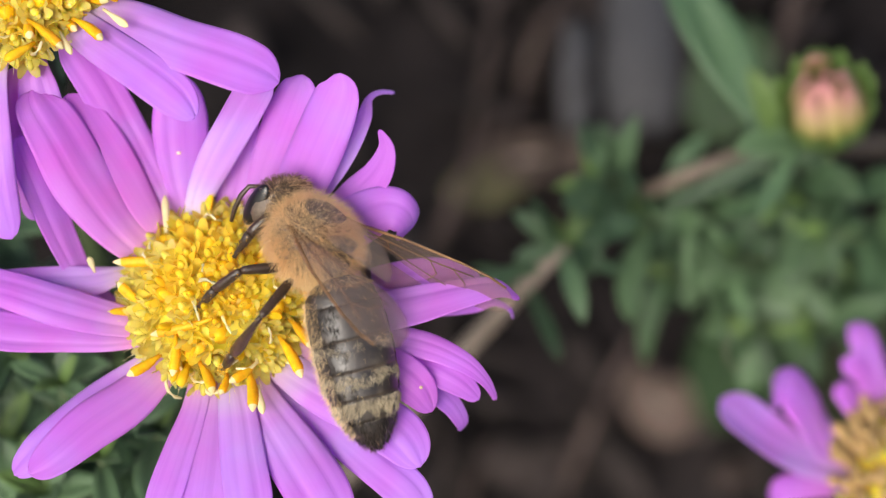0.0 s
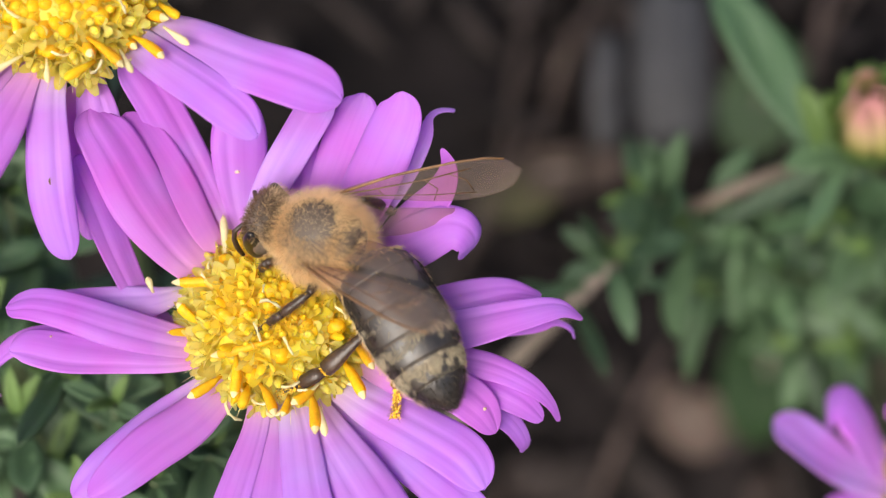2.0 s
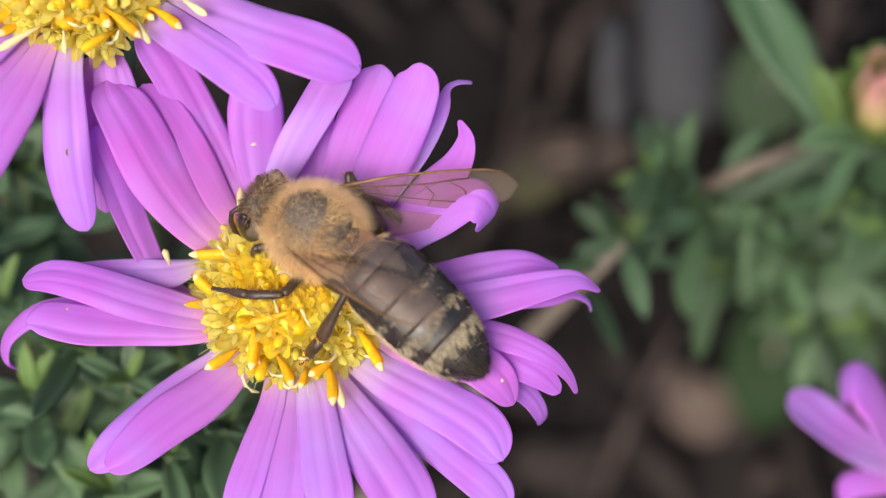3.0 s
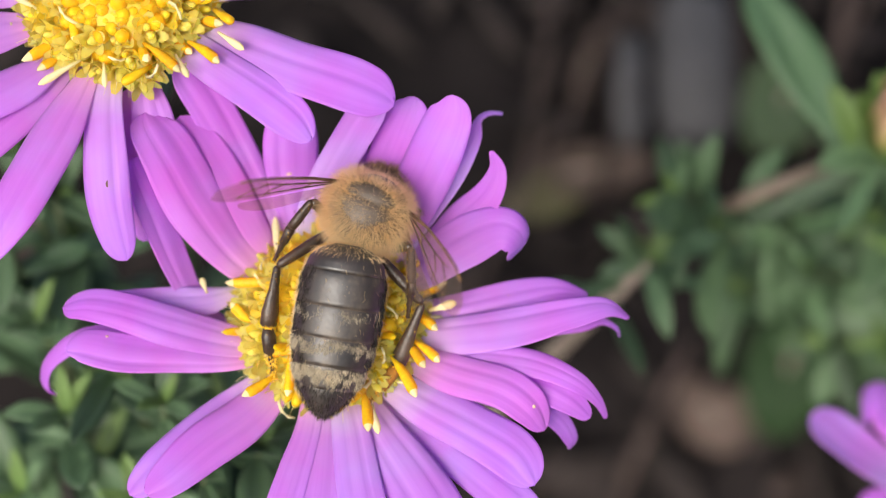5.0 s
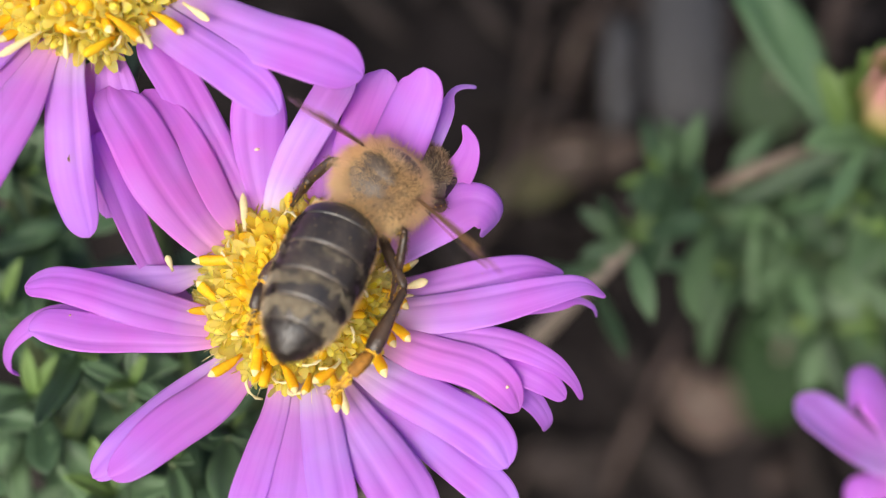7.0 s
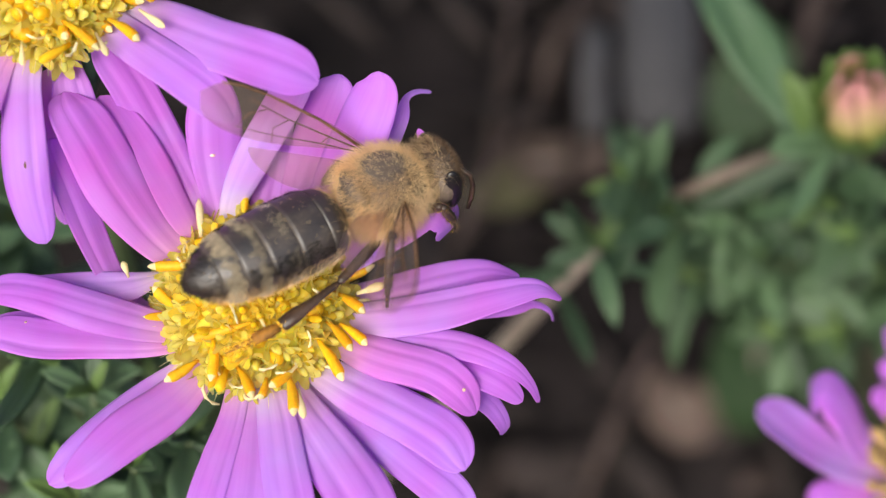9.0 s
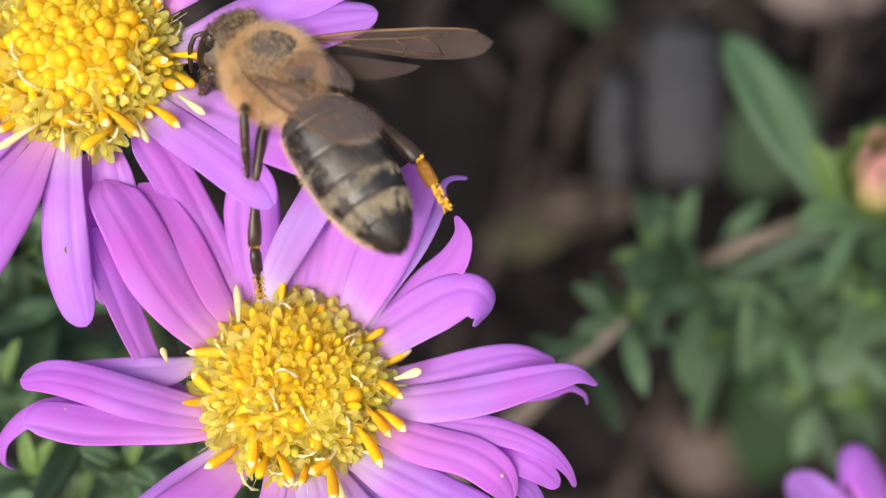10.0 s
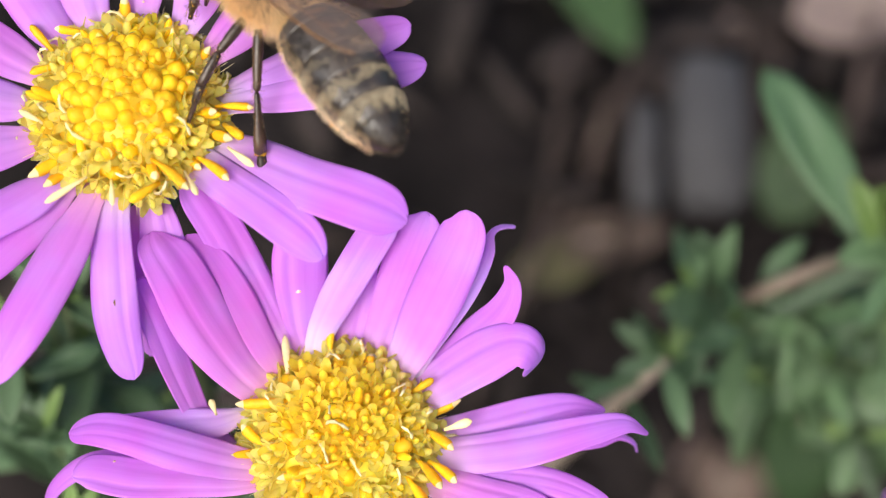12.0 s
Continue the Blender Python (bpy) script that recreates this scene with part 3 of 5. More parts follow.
def ray(owner, line, cup=-0.07, wave=1.0, fold=1.0, skin=None, spot=None):
    """One lilac ray along a smooth line of (x, y, z, width, roll) in millimetres on its flower, foot first.
    cup: how far its edges bend down; wave: how uneven it is; fold: how deep its long furrows are."""
    nv, nu = 37, 17
    rnd = random.Random(int(abs(line[2][0]) * 997 + abs(line[2][1]) * 131 + line[1][3] * 37))
    gap, lean, ph = rnd.uniform(0.28, 0.44), rnd.uniform(-0.1, 0.1), rnd.uniform(0, 6)
    deep1, deep2, broad1, broad2 = rnd.uniform(0.015, 0.05), rnd.uniform(0.0, 0.04), rnd.uniform(0.06, 0.14), rnd.uniform(0.06, 0.2)
    knots = [Vector(k[:3]) for k in line]
    width = [k[3] for k in line]
    roll = [k[4] if len(k) > 4 else 0.0 for k in line]
    n = len(line) - 1

    def at(values, x):
        i = min(int(x), n - 1)
        f = x - i
        a, b = values[i], values[i + 1]
        before = values[i - 1] if i else a - (b - a)
        after = values[i + 2] if i + 2 <= n else b + (b - a)
        return ((2 * a) + (b - before) * f + (2 * before - 5 * a + 4 * b - after) * f * f + (3 * a - before - 3 * b + after) * f ** 3) * 0.5

    fine = [at(knots, n * i / 120) for i in range(121)]
    gone = [0.0]
    for a, b in zip(fine, fine[1:]):
        gone.append(gone[-1] + (b - a).length)
    top, across = [], None
    for i in range(nv):
        s = 1 - (1 - i / (nv - 1)) ** 1.35 if i else 0.0
        k = max(0, min(119, next((q for q in range(1, 121) if gone[q] >= s * gone[-1] - 1e-9), 120) - 1))
        x = (k + (s * gone[-1] - gone[k]) / max(1e-9, gone[k + 1] - gone[k])) * n / 120
        p, d = at(knots, x), (at(knots, min(n, x + 0.02)) - at(knots, max(0, x - 0.02))).normalized()
        if across is None:
            across = Vector((0, 0, 1)).cross(d)
        across = (across - d * across.dot(d)).normalized()
        side = across.copy()
        side.rotate(Matrix.Rotation(radians(at(roll, x)) + 0.10 * wave * math.sin(4 * s + ph), 3, d))
        up = d.cross(side)
        w = at(width, x) / 2
        end = (1 - s) * gone[-1] / max(0.1, w)
        if end < 1:
            w *= math.sqrt(max(0.0, 1 - (1 - end) ** 2)) * 0.96 + 0.04
        w *= 1 + 0.025 * wave * math.sin(9 * s + ph)
        row = []
        for j in range(nu):
            u = 2 * j / (nu - 1) - 1
            strong = min(1, s * 4) * (1.1 - 0.35 * s) * fold
            furrow = -deep1 * math.exp(-((u - gap - lean) / broad1) ** 2) - deep2 * math.exp(-((u + gap - lean) / broad2) ** 2)
            ripple = 0.07 * wave * math.sin(7 * s + 2.2 * u + ph) * u * u
            tooth = -0.05 * max(0, 1 - end) * math.cos(5 * math.pi * u / 2.2 + lean * 4)
            row.append((p + side * (u * w) + up * ((cup * u * u + furrow * strong + ripple) * 2 * w) + d * (tooth * w)) * MM)
        top.append(row)
    bm = bmesh.new()
    sheet(bm, top, 0.06 * MM)
    for _ in range(rnd.choice((0, 0, 0, 1, 1))):
        GRAINS.setdefault(owner.name, []).append((top[rnd.randrange(8, 30)][rnd.randrange(3, 14)], rnd.uniform(0.06, 0.13) * MM, rnd.random()))
    ob = part("petal", bm, skin or PETAL, owner)
    if spot:
        c = top[spot[0]][spot[1]]
        n = (top[spot[0]][spot[1] + 1] - c).cross(top[spot[0] + 1][spot[1]] - c).normalized()
        bm = bmesh.new()
        lathe(bm, [(-0.03 * MM, 0.21 * MM), (0.015 * MM, 0.18 * MM), (0.025 * MM, 0.04 * MM)], 9, axis="z")
        m = n.to_track_quat("Z", "Y").to_matrix().to_4x4()
        m.translation = c
        part("spot", bm, LEG_TAN, ob, "small brown blemish").matrix_basis = m
    return ob


GRAINS = {}


def pollen(owner):
    """Stray pollen crumbs on the rays of a flower."""
    bm = bmesh.new()
    for c, r, q in GRAINS[owner.name]:
        out = bmesh.ops.create_icosphere(bm, subdivisions=1, radius=r)
        for v in out["verts"]:
            v.co = Vector((v.co.x * (1 + 0.5 * q), v.co.y, v.co.z * 0.7)) + c
    part("pollen", bm, POLLEN_PALE, owner, "stray pale pollen crumbs")


def floret_meshes():
    made = {}
    bm = bmesh.new()
    lathe(bm, [(0, 0.16), (0.4, 0.22), (0.8, 0.31), (1.05, 0.30), (1.22, 0.20), (1.3, 0.05)], 8, axis="z")
    bmesh.ops.scale(bm, vec=(MM,) * 3, verts=bm.verts)
    made["bud"] = finish("disc_bud", bm, DISC_BUD)
    bm = bmesh.new()
    rings = tube(bm, [(0, 0, 0), (0, 0, 0.8), (0, 0, 1.2), (0, 0, 1.5), (0, 0, 1.75)], [0.13, 0.17, 0.26, 0.32, 0.35], 10, False)
    for k in range(5):
        one, two, three = (rings[-1][(2 * k + q) % 10] for q in range(3))
        out = Vector((two.co.x, two.co.y, 0)).normalized()
        across = (three.co - one.co) * 0.40
        mid, tip = two.co + out * 0.10 + Vector((0, 0, 0.18)), two.co + out * 0.22 + Vector((0, 0, 0.34))
        l, r, v, w = bm.verts.new(mid - across), bm.verts.new(mid + across), bm.verts.new(tip - across * 0.45), bm.verts.new(tip + across * 0.45)
        for f in ((one, two, l), (two, three, r), (two, r, l), (l, r, w, v)):
            bm.faces.new(f)
    lathe(bm, [(1.0, 0.10), (1.5, 0.17), (1.8, 0.15), (2.05, 0.10), (2.15, 0.02)], 7, axis="z")
    bmesh.ops.scale(bm, vec=(MM,) * 3, verts=bm.verts)
    made["tube"] = finish("open_floret", bm, DISC_TUBE)
    made["lemon"] = made["tube"].copy()
    made["lemon"].materials[0] = DISC_LEMON
    bm = bmesh.new()
    lathe(bm, [(0, 0.10), (0.6, 0.13), (0.9, 0.19), (1.5, 0.235), (2.1, 0.25), (2.4, 0.25), (2.6, 0.20), (2.9, 0.09), (3.0, 0.02)], 8, axis="z")
    for v in bm.verts:
        q = math.atan2(v.co.y, v.co.x)
        k = 1 + 0.10 * math.cos(5 * q) * min(1, v.co.z)
        v.co.x, v.co.y = v.co.x * k + 0.05 * math.sin(1.3 * v.co.z), v.co.y * k
    for f in bm.faces:
        f.material_index = 1 if f.calc_center_median().z > 2.7 else 0
    bmesh.ops.scale(bm, vec=(MM,) * 3, verts=bm.verts)
    made["anther"] = finish("anther", bm, [ANTHER, STIGMA])
    bm = bmesh.new()
    lathe(bm, [(0, 0.10), (0.8, 0.13), (1.2, 0.18), (2.0, 0.20), (2.4, 0.17), (2.6, 0.08), (2.65, 0.02)], 7, axis="z")
    bmesh.ops.scale(bm, vec=(MM,) * 3, verts=bm.verts)
    made["slim"] = finish("anther", bm, DISC_BUD)
    bm = bmesh.new()
    lathe(bm, [(0, 0.10), (0.8, 0.14), (1.5, 0.24), (2.2, 0.28), (2.6, 0.20), (2.85, 0.05)], 8, axis="z")
    bmesh.ops.scale(bm, vec=(MM,) * 3, verts=bm.verts)
    made["pale"] = finish("anther", bm, STIGMA)
    bm = bmesh.new()
    tube(bm, [(0, 0, 0.4), (0.05, 0, 1.6), (0.2, 0, 2.15), (0.5, 0.05, 2.45), (0.9, 0.1, 2.5), (1.2, 0.12, 2.35)], [0.07, 0.075, 0.085, 0.09, 0.09, 0.05], 6)
    bmesh.ops.scale(bm, vec=(MM,) * 3, verts=bm.verts)
    made["style"] = finish("style", bm, STIGMA)
    bm = bmesh.new()
    lathe(bm, [(0, 0.10), (0.8, 0.14), (1.5, 0.22), (2.3, 0.24), (2.7, 0.32), (2.95, 0.10)], 7, axis="z")
    bmesh.ops.scale(bm, vec=(MM,) * 3, verts=bm.verts)
    made["dry"] = finish("withered_floret", bm, WITHERED)
    return made


FLORETS = floret_meshes()
BRACT = leaf_mesh("bract", LEAF_DARK, 0.28, -0.25, 0.3)
RADIUS = 3.3


def disc(owner, seed, count=230, buds=0.3, anthers=0.2, edge=None):
    """The yellow eye: a low dome packed in spirals with buds, open starry florets, anthers and curled styles.
    edge: the florets of the outer ring, where they differ."""
    rnd = random.Random(seed)
    bm = bmesh.new()
    lathe(bm, [(-1.6 * MM, 1.2 * MM), (-0.9 * MM, 2.9 * MM), (0.2 * MM, 3.75 * MM), (1.45 * MM, 3.4 * MM), (2.5 * MM, 2.6 * MM), (3.0 * MM, 1.3 * MM), (3.1 * MM, 0.2 * MM)], 28, axis="z")
    part("receptacle", bm, DISC_BASE, owner)
    for i in range(count):
        f = math.sqrt((i + 0.5) / count)
        turn = i * 2.39996 + rnd.uniform(-0.12, 0.12)
        r = RADIUS * f
        z = 1.75 * (1 - f ** 2.4)
        tilt = 70 * f ** 1.6 + rnd.uniform(-10, 10)
        q = rnd.random()
        if f < buds:
            kind = "bud" if q < 0.9 else "tube"
        elif f > (0.5 if edge else 0.82):
            kind = edge if edge and q < 0.85 else "anther" if q < 0.10 else "tube"
        else:
            kind = "slim" if q < anthers * 0.35 else "bud" if q < anthers * 0.35 + 0.10 else "tube"
        size, fat = rnd.uniform(0.9, 1.15), 1.0
        if kind == "tube":
            size, fat = size * 0.98, 1.28
        if kind == "bud":
            size, fat = size * 1.5, rnd.uniform(0.82, 0.98)
        d = Vector((math.sin(radians(tilt)) * math.cos(turn), math.sin(radians(tilt)) * math.sin(turn), math.cos(radians(tilt))))
        d = (d + Vector((rnd.uniform(-1, 1), rnd.uniform(-1, 1), rnd.uniform(-1, 1))) * (0.10 if kind == "bud" else 0.2)).normalized()
        m = d.to_track_quat("Z", "Y").to_matrix().to_4x4()
        m.translation = Vector((r * math.cos(turn), r * math.sin(turn), z)) * MM - d * 0.3 * MM
        m = m @ Matrix.Rotation(rnd.uniform(0, 6), 4, "Z")
        outer = kind == "tube" and rnd.random() < (f - 0.42) * 2.2
        share({"bud": "disc_bud", "tube": "open_floret"}.get(kind, "anther"), FLORETS["lemon" if outer else kind], owner, m @ Matrix.Diagonal((size * fat, size * fat, size, 1)))
        if kind == "tube" and rnd.random() < 0.15:
            share("style", FLORETS["style"], owner, m @ Matrix.Scale(rnd.uniform(0.8, 1.05), 4))


def pappus(owner, seed):
    """Fine pale bristles that show between the feet of the rays, round the eye."""
    rnd = random.Random(seed)
    bm = bmesh.new()
    for k in range(150):
        turn = k * 2.39996 + rnd.uniform(-0.1, 0.1)
        tilt, long = rnd.uniform(-0.05, 0.45), rnd.uniform(1.6, 2.7)
        d = Vector((math.cos(turn), math.sin(turn), tilt)).normalized()
        p = Vector((math.cos(turn) * 2.9, math.sin(turn) * 2.9, rnd.uniform(-0.2, 0.5)))
        side = Vector((rnd.uniform(-1, 1), rnd.uniform(-1, 1), rnd.uniform(-1, 1))) * 0.12
        tube(bm, [p * MM, (p + d * long * 0.5 + side) * MM, (p + d * long + side * 2.2) * MM], [0.028 * MM, 0.024 * MM, 0.008 * MM], 4, False)
    part("pappus", bm, STIGMA, owner, "fine pale bristles")


def spike(owner, kind, foot, tip, stout=1.0):
    """One single floret that stands out from the eye, from its foot to its tip, in millimetres on the flower."""
    a, b = Vector(foot) * MM, Vector(tip) * MM
    d = b - a
    m = d.to_track_quat("Z", "Y").to_matrix().to_4x4()
    m.translation = a
    k = d.length / (2.85 * MM)
    return share("anther", FLORETS[kind], owner, m @ Matrix.Diagonal((stout, stout, k, 1)))


def underside(owner, seed, foot):
    """Green bracts under the disc and the stem that bears the flower, down to the soil."""
    rnd = random.Random(seed)
    for k in range(54):
        turn = k * 2.39996
        tier = k / 54
        d = Vector((math.cos(turn), math.sin(turn), 0.9 - 0.6 * tier))
        p = Vector((math.cos(turn), math.sin(turn), 0)) * (1.2 + 1.7 * tier) * MM + Vector((0, 0, -5.4 + 4.4 * tier)) * MM
        share("bract", BRACT, owner, basis(p, d, (0, 0, 1)) @ Matrix.Scale(rnd.uniform(2.2, 3.2) * MM, 4))
    bm = bmesh.new()
    lathe(bm, [(-6.2 * MM, 0.7 * MM), (-5.0 * MM, 1.5 * MM), (-2.6 * MM, 2.3 * MM), (-0.9 * MM, 2.7 * MM)], 18, axis="z")
    part("cup", bm, LEAF_DARK, owner, "green cup under the flower head")
    to = owner.matrix_basis.inverted() @ Vector(foot)
    path = []
    for i in range(14):
        s = i / 13
        path.append(Vector((0, 0, -1.4 * MM)) * (1 - s) + to * s + Vector((0, 0, -0.012)) * math.sin(math.pi * s) * (1 - s))
    bm = bmesh.new()
    tube(bm, path, [0.75 * MM + 0.3 * MM * i / 13 for i in range(14)], 9)
    part("stem", bm, STEM, owner)
    for k in range(10):
        i = 1 + k // 2
        d = (path[i + 1] - path[i]).normalized()
        side = d.orthogonal().normalized()
        side.rotate(Matrix.Rotation(k * 2.4, 3, d))
        share("leaf", rnd.choice(LEAF_MESHES[:4]), owner, basis(path[i], side - d * 0.4, -d) @ Matrix.Scale(rnd.uniform(4, 6) * MM, 4))


FLOWER_A = flower(pose(0.00001, -0.00011, 0.08570, 18.30, -0.00, 0.00), "open lilac aster flower with narrow rays and a yellow eye")
ray(FLOWER_A, [(2.9, -0.1, -0.2, 1.22), (6.4, 0.2, 0.9, 1.82), (9.1, 0.7, 1.4, 1.71), (11.0, 1.0, 1.5, 1.23), (12.5, 0.9, 1.0, 0.38)])
ray(FLOWER_A, [(2.9, -0.9, 0.2, 1.21), (5.9, -1.2, 1.2, 1.86), (8.8, -1.1, 2.0, 2.11), (11.5, -0.6, 2.5, 1.53), (13.3, -0.2, 2.3, 0.95), (14.4, -0.5, 1.6, 0.21)])
ray(FLOWER_A, [(3.2, -0.4, -0.4, 0.81), (7.5, -0.5, -0.3, 0.81), (11.9, -0.2, -0.3, 0.70), (13.2, 0.1, -0.5, 0.38), (14.0, -0.1, -0.9, 0.27), (14.2, -0.4, -1.4, 0.22)])
ray(FLOWER_A, [(3.2, -1.2, 0.0, 1.21), (6.4, -2.1, 1.0, 1.33), (9.6, -2.8, 1.8, 1.37), (11.7, -3.7, 1.8, 1.05), (12.8, -4.4, 1.0, 0.58), (13.3, -5.0, 0.0, 0.24)])
ray(FLOWER_A, [(3.2, -1.3, -0.2, 1.21), (7.0, -2.6, 0.6, 1.60), (9.6, -3.5, 1.2, 1.72), (11.4, -4.4, 1.2, 1.42), (12.5, -5.1, 0.4, 0.63)])
ray(FLOWER_A, [(3.2, -1.6, 0.3, 1.21), (5.9, -3.1, 1.3, 1.98), (8.3, -4.1, 2.0, 2.14), (9.6, -5.0, 1.8, 1.88), (10.3, -5.8, 0.8, 0.95)], skin=PETAL_PINK)
ray(FLOWER_A, [(3.2, -1.6, -0.5, 1.08), (7.5, -3.5, -0.1, 1.34), (9.9, -4.3, -0.0, 1.33), (11.1, -5.0, -0.5, 1.12), (11.7, -5.7, -1.3, 0.80), (11.6, -6.0, -1.8, 0.32)])
ray(FLOWER_A, [(2.3, -3.0, 0.2, 1.20), (4.6, -4.5, 0.9, 2.11), (7.0, -6.0, 1.4, 2.48), (8.8, -7.2, 1.4, 2.54), (9.8, -8.5, 0.8, 1.56)])
ray(FLOWER_A, [(2.0, -3.1, -0.3, 1.07), (4.6, -5.5, -0.1, 1.59), (7.2, -7.8, 0.0, 1.97), (9.1, -9.3, -0.3, 2.04), (10.1, -10.4, -0.9, 1.15)])
ray(FLOWER_A, [(1.4, -3.4, 0.1, 1.07), (2.5, -5.7, 0.6, 1.97), (4.0, -8.1, 0.9, 2.86), (5.2, -10.0, 0.8, 2.97), (6.2, -11.7, 0.2, 1.81)])
ray(FLOWER_A, [(0.6, -3.4, 0.3, 1.06), (1.1, -5.7, 0.8, 1.71), (1.5, -8.2, 1.1, 2.13), (1.9, -10.3, 1.1, 2.19), (2.1, -12.1, 0.5, 1.28)])
ray(FLOWER_A, [(-0.1, -3.2, 0.0, 1.07), (-0.1, -5.6, 0.5, 1.71), (-0.2, -8.1, 0.8, 2.21), (-0.4, -10.2, 0.7, 2.33), (-0.5, -12.0, 0.1, 1.29)])
ray(FLOWER_A, [(-0.6, -3.1, 0.2, 0.96), (-0.9, -5.6, 0.6, 1.18), (-1.5, -7.8, 0.8, 1.56), (-2.1, -9.9, 0.7, 1.71), (-2.7, -11.8, 0.2, 1.03)])
ray(FLOWER_A, [(-1.8, -2.7, 0.2, 1.20), (-3.7, -5.0, 0.8, 2.24), (-5.6, -6.6, 1.2, 2.48), (-7.2, -8.1, 1.2, 2.07), (-8.4, -8.9, 0.8, 1.14)])
ray(FLOWER_A, [(-2.2, -2.4, -0.3, 1.08), (-4.5, -4.4, 0.0, 1.86), (-6.5, -6.1, 0.2, 1.98), (-8.1, -7.6, 0.2, 1.89), (-9.3, -8.7, -0.2, 1.05)])
ray(FLOWER_A, [(-2.4, -1.5, 0.2, 0.80), (-4.7, -1.5, 1.3, 1.65), (-7.3, -1.1, 2.3, 2.06), (-9.6, -0.5, 2.8, 1.94), (-11.3, -0.2, 2.8, 1.68), (-12.6, -0.2, 2.2, 1.06)])
ray(FLOWER_A, [(-2.4, -1.6, 0.0, 0.81), (-4.7, -2.3, 0.9, 1.12), (-7.3, -2.3, 1.3, 1.64), (-9.7, -2.2, 1.6, 2.06), (-11.6, -1.8, 1.5, 1.75), (-12.5, -1.9, 1.2, 0.90)], skin=PETAL_PINK)
ray(FLOWER_A, [(-2.8, -0.8, -0.3, 0.81), (-7.2, -1.0, 0.4, 1.21), (-10.7, -1.1, 0.8, 1.20), (-12.4, -1.4, 0.5, 1.02), (-13.7, -2.1, -0.6, 0.76), (-14.0, -2.8, -1.8, 0.76), (-13.5, -3.0, -2.4, 0.49)])
ray(FLOWER_A, [(-3.3, 1.4, 0.1, 0.43), (-4.5, 1.3, 0.4, 0.54), (-5.9, 0.7, 0.9, 1.40), (-7.7, 0.4, 1.3, 1.71), (-9.8, 0.3, 1.6, 1.33), (-11.1, 0.3, 1.8, 0.64)], skin=PETAL_PALE)
ray(FLOWER_A, [(-2.5, -0.8, -0.8, 0.95), (-5.0, -0.3, -0.6, 1.09), (-6.4, 0.7, 0.0, 1.22), (-7.4, 2.3, 2.2, 1.60), (-8.3, 4.3, 4.2, 1.74), (-9.2, 6.2, 5.4, 1.32)])
ray(FLOWER_A, [(-2.4, 1.3, 0.3, 1.19), (-4.5, 2.6, 2.2, 2.25), (-6.1, 4.4, 4.0, 3.12), (-7.3, 6.2, 5.5, 3.00), (-8.1, 7.3, 6.2, 2.52), (-8.6, 8.3, 6.0, 1.63)], skin=PETAL_PINK)
ray(FLOWER_A, [(-2.0, 1.6, 0.1, 1.20), (-3.6, 3.3, 1.8, 2.21), (-5.0, 5.3, 3.4, 2.83), (-6.2, 7.0, 4.7, 2.60), (-7.1, 8.4, 5.3, 1.54)], skin=PETAL_PINK)
ray(FLOWER_A, [(-1.6, 2.2, -0.3, 0.98), (-2.9, 4.6, 1.6, 1.68), (-4.4, 7.1, 3.6, 2.15), (-5.5, 8.8, 5.2, 2.13), (-6.5, 10.0, 6.4, 1.85), (-7.1, 10.4, 7.4, 0.89)])
ray(FLOWER_A, [(-0.8, 2.6, -0.1, 0.98), (-1.6, 4.6, 1.5, 1.63), (-1.8, 6.3, 3.0, 2.37), (-1.8, 7.8, 4.3, 2.57), (-1.7, 9.3, 5.5, 1.59)])
ray(FLOWER_A, [(-1.2, 2.5, 0.4, 0.82), (-1.1, 4.2, 1.8, 1.13), (-0.1, 5.7, 3.6, 1.71), (1.1, 7.2, 5.2, 1.85), (2.0, 8.1, 6.6, 1.68), (2.6, 8.9, 7.0, 0.89)], skin=PETAL_PALE)
ray(FLOWER_A, [(-0.0, 2.8, -0.3, 0.99), (0.3, 4.2, 0.9, 1.36), (0.7, 5.8, 2.0, 1.49), (1.1, 7.4, 3.1, 1.35), (1.5, 8.9, 4.1, 1.08)])
ray(FLOWER_A, [(1.1, 2.6, -0.1, 0.98), (1.8, 4.3, 1.5, 1.63), (2.6, 5.9, 3.1, 2.20), (3.4, 7.4, 4.7, 2.39), (4.0, 8.5, 5.9, 1.95), (4.2, 9.0, 6.2, 1.27)])
ray(FLOWER_A, [(2.1, 2.0, 0.2, 1.03), (3.2, 3.6, 2.1, 2.02), (4.3, 5.3, 4.0, 2.55), (5.3, 6.8, 5.8, 2.68), (5.9, 7.9, 6.8, 2.19), (6.0, 8.6, 7.3, 1.20)])
ray(FLOWER_A, [(2.4, 1.7, -0.2, 0.71), (4.0, 3.6, 1.7, 0.86), (5.8, 5.8, 3.4, 1.12), (6.9, 7.5, 4.4, 0.80), (7.2, 8.5, 4.6, 0.35), (7.7, 8.9, 4.6, 0.27), (8.4, 9.1, 4.2, 0.24)], skin=PETAL_PALE)
ray(FLOWER_A, [(2.6, 1.5, -0.2, 0.98), (4.6, 2.6, 1.4, 1.62), (6.3, 3.9, 2.8, 2.03), (7.6, 4.8, 4.0, 1.64), (8.1, 5.8, 4.8, 0.95), (7.8, 6.6, 5.4, 0.21)])
ray(FLOWER_A, [(2.5, 1.3, 0.2, 1.08), (4.6, 2.2, 1.6, 2.36), (6.5, 2.9, 3.0, 2.55), (7.9, 3.2, 3.9, 2.16), (8.8, 3.0, 4.0, 1.95), (9.2, 2.6, 3.3, 1.75), (8.7, 2.2, 2.5, 1.23)])
disc(FLOWER_A, 11, buds=0.2, anthers=0.24)
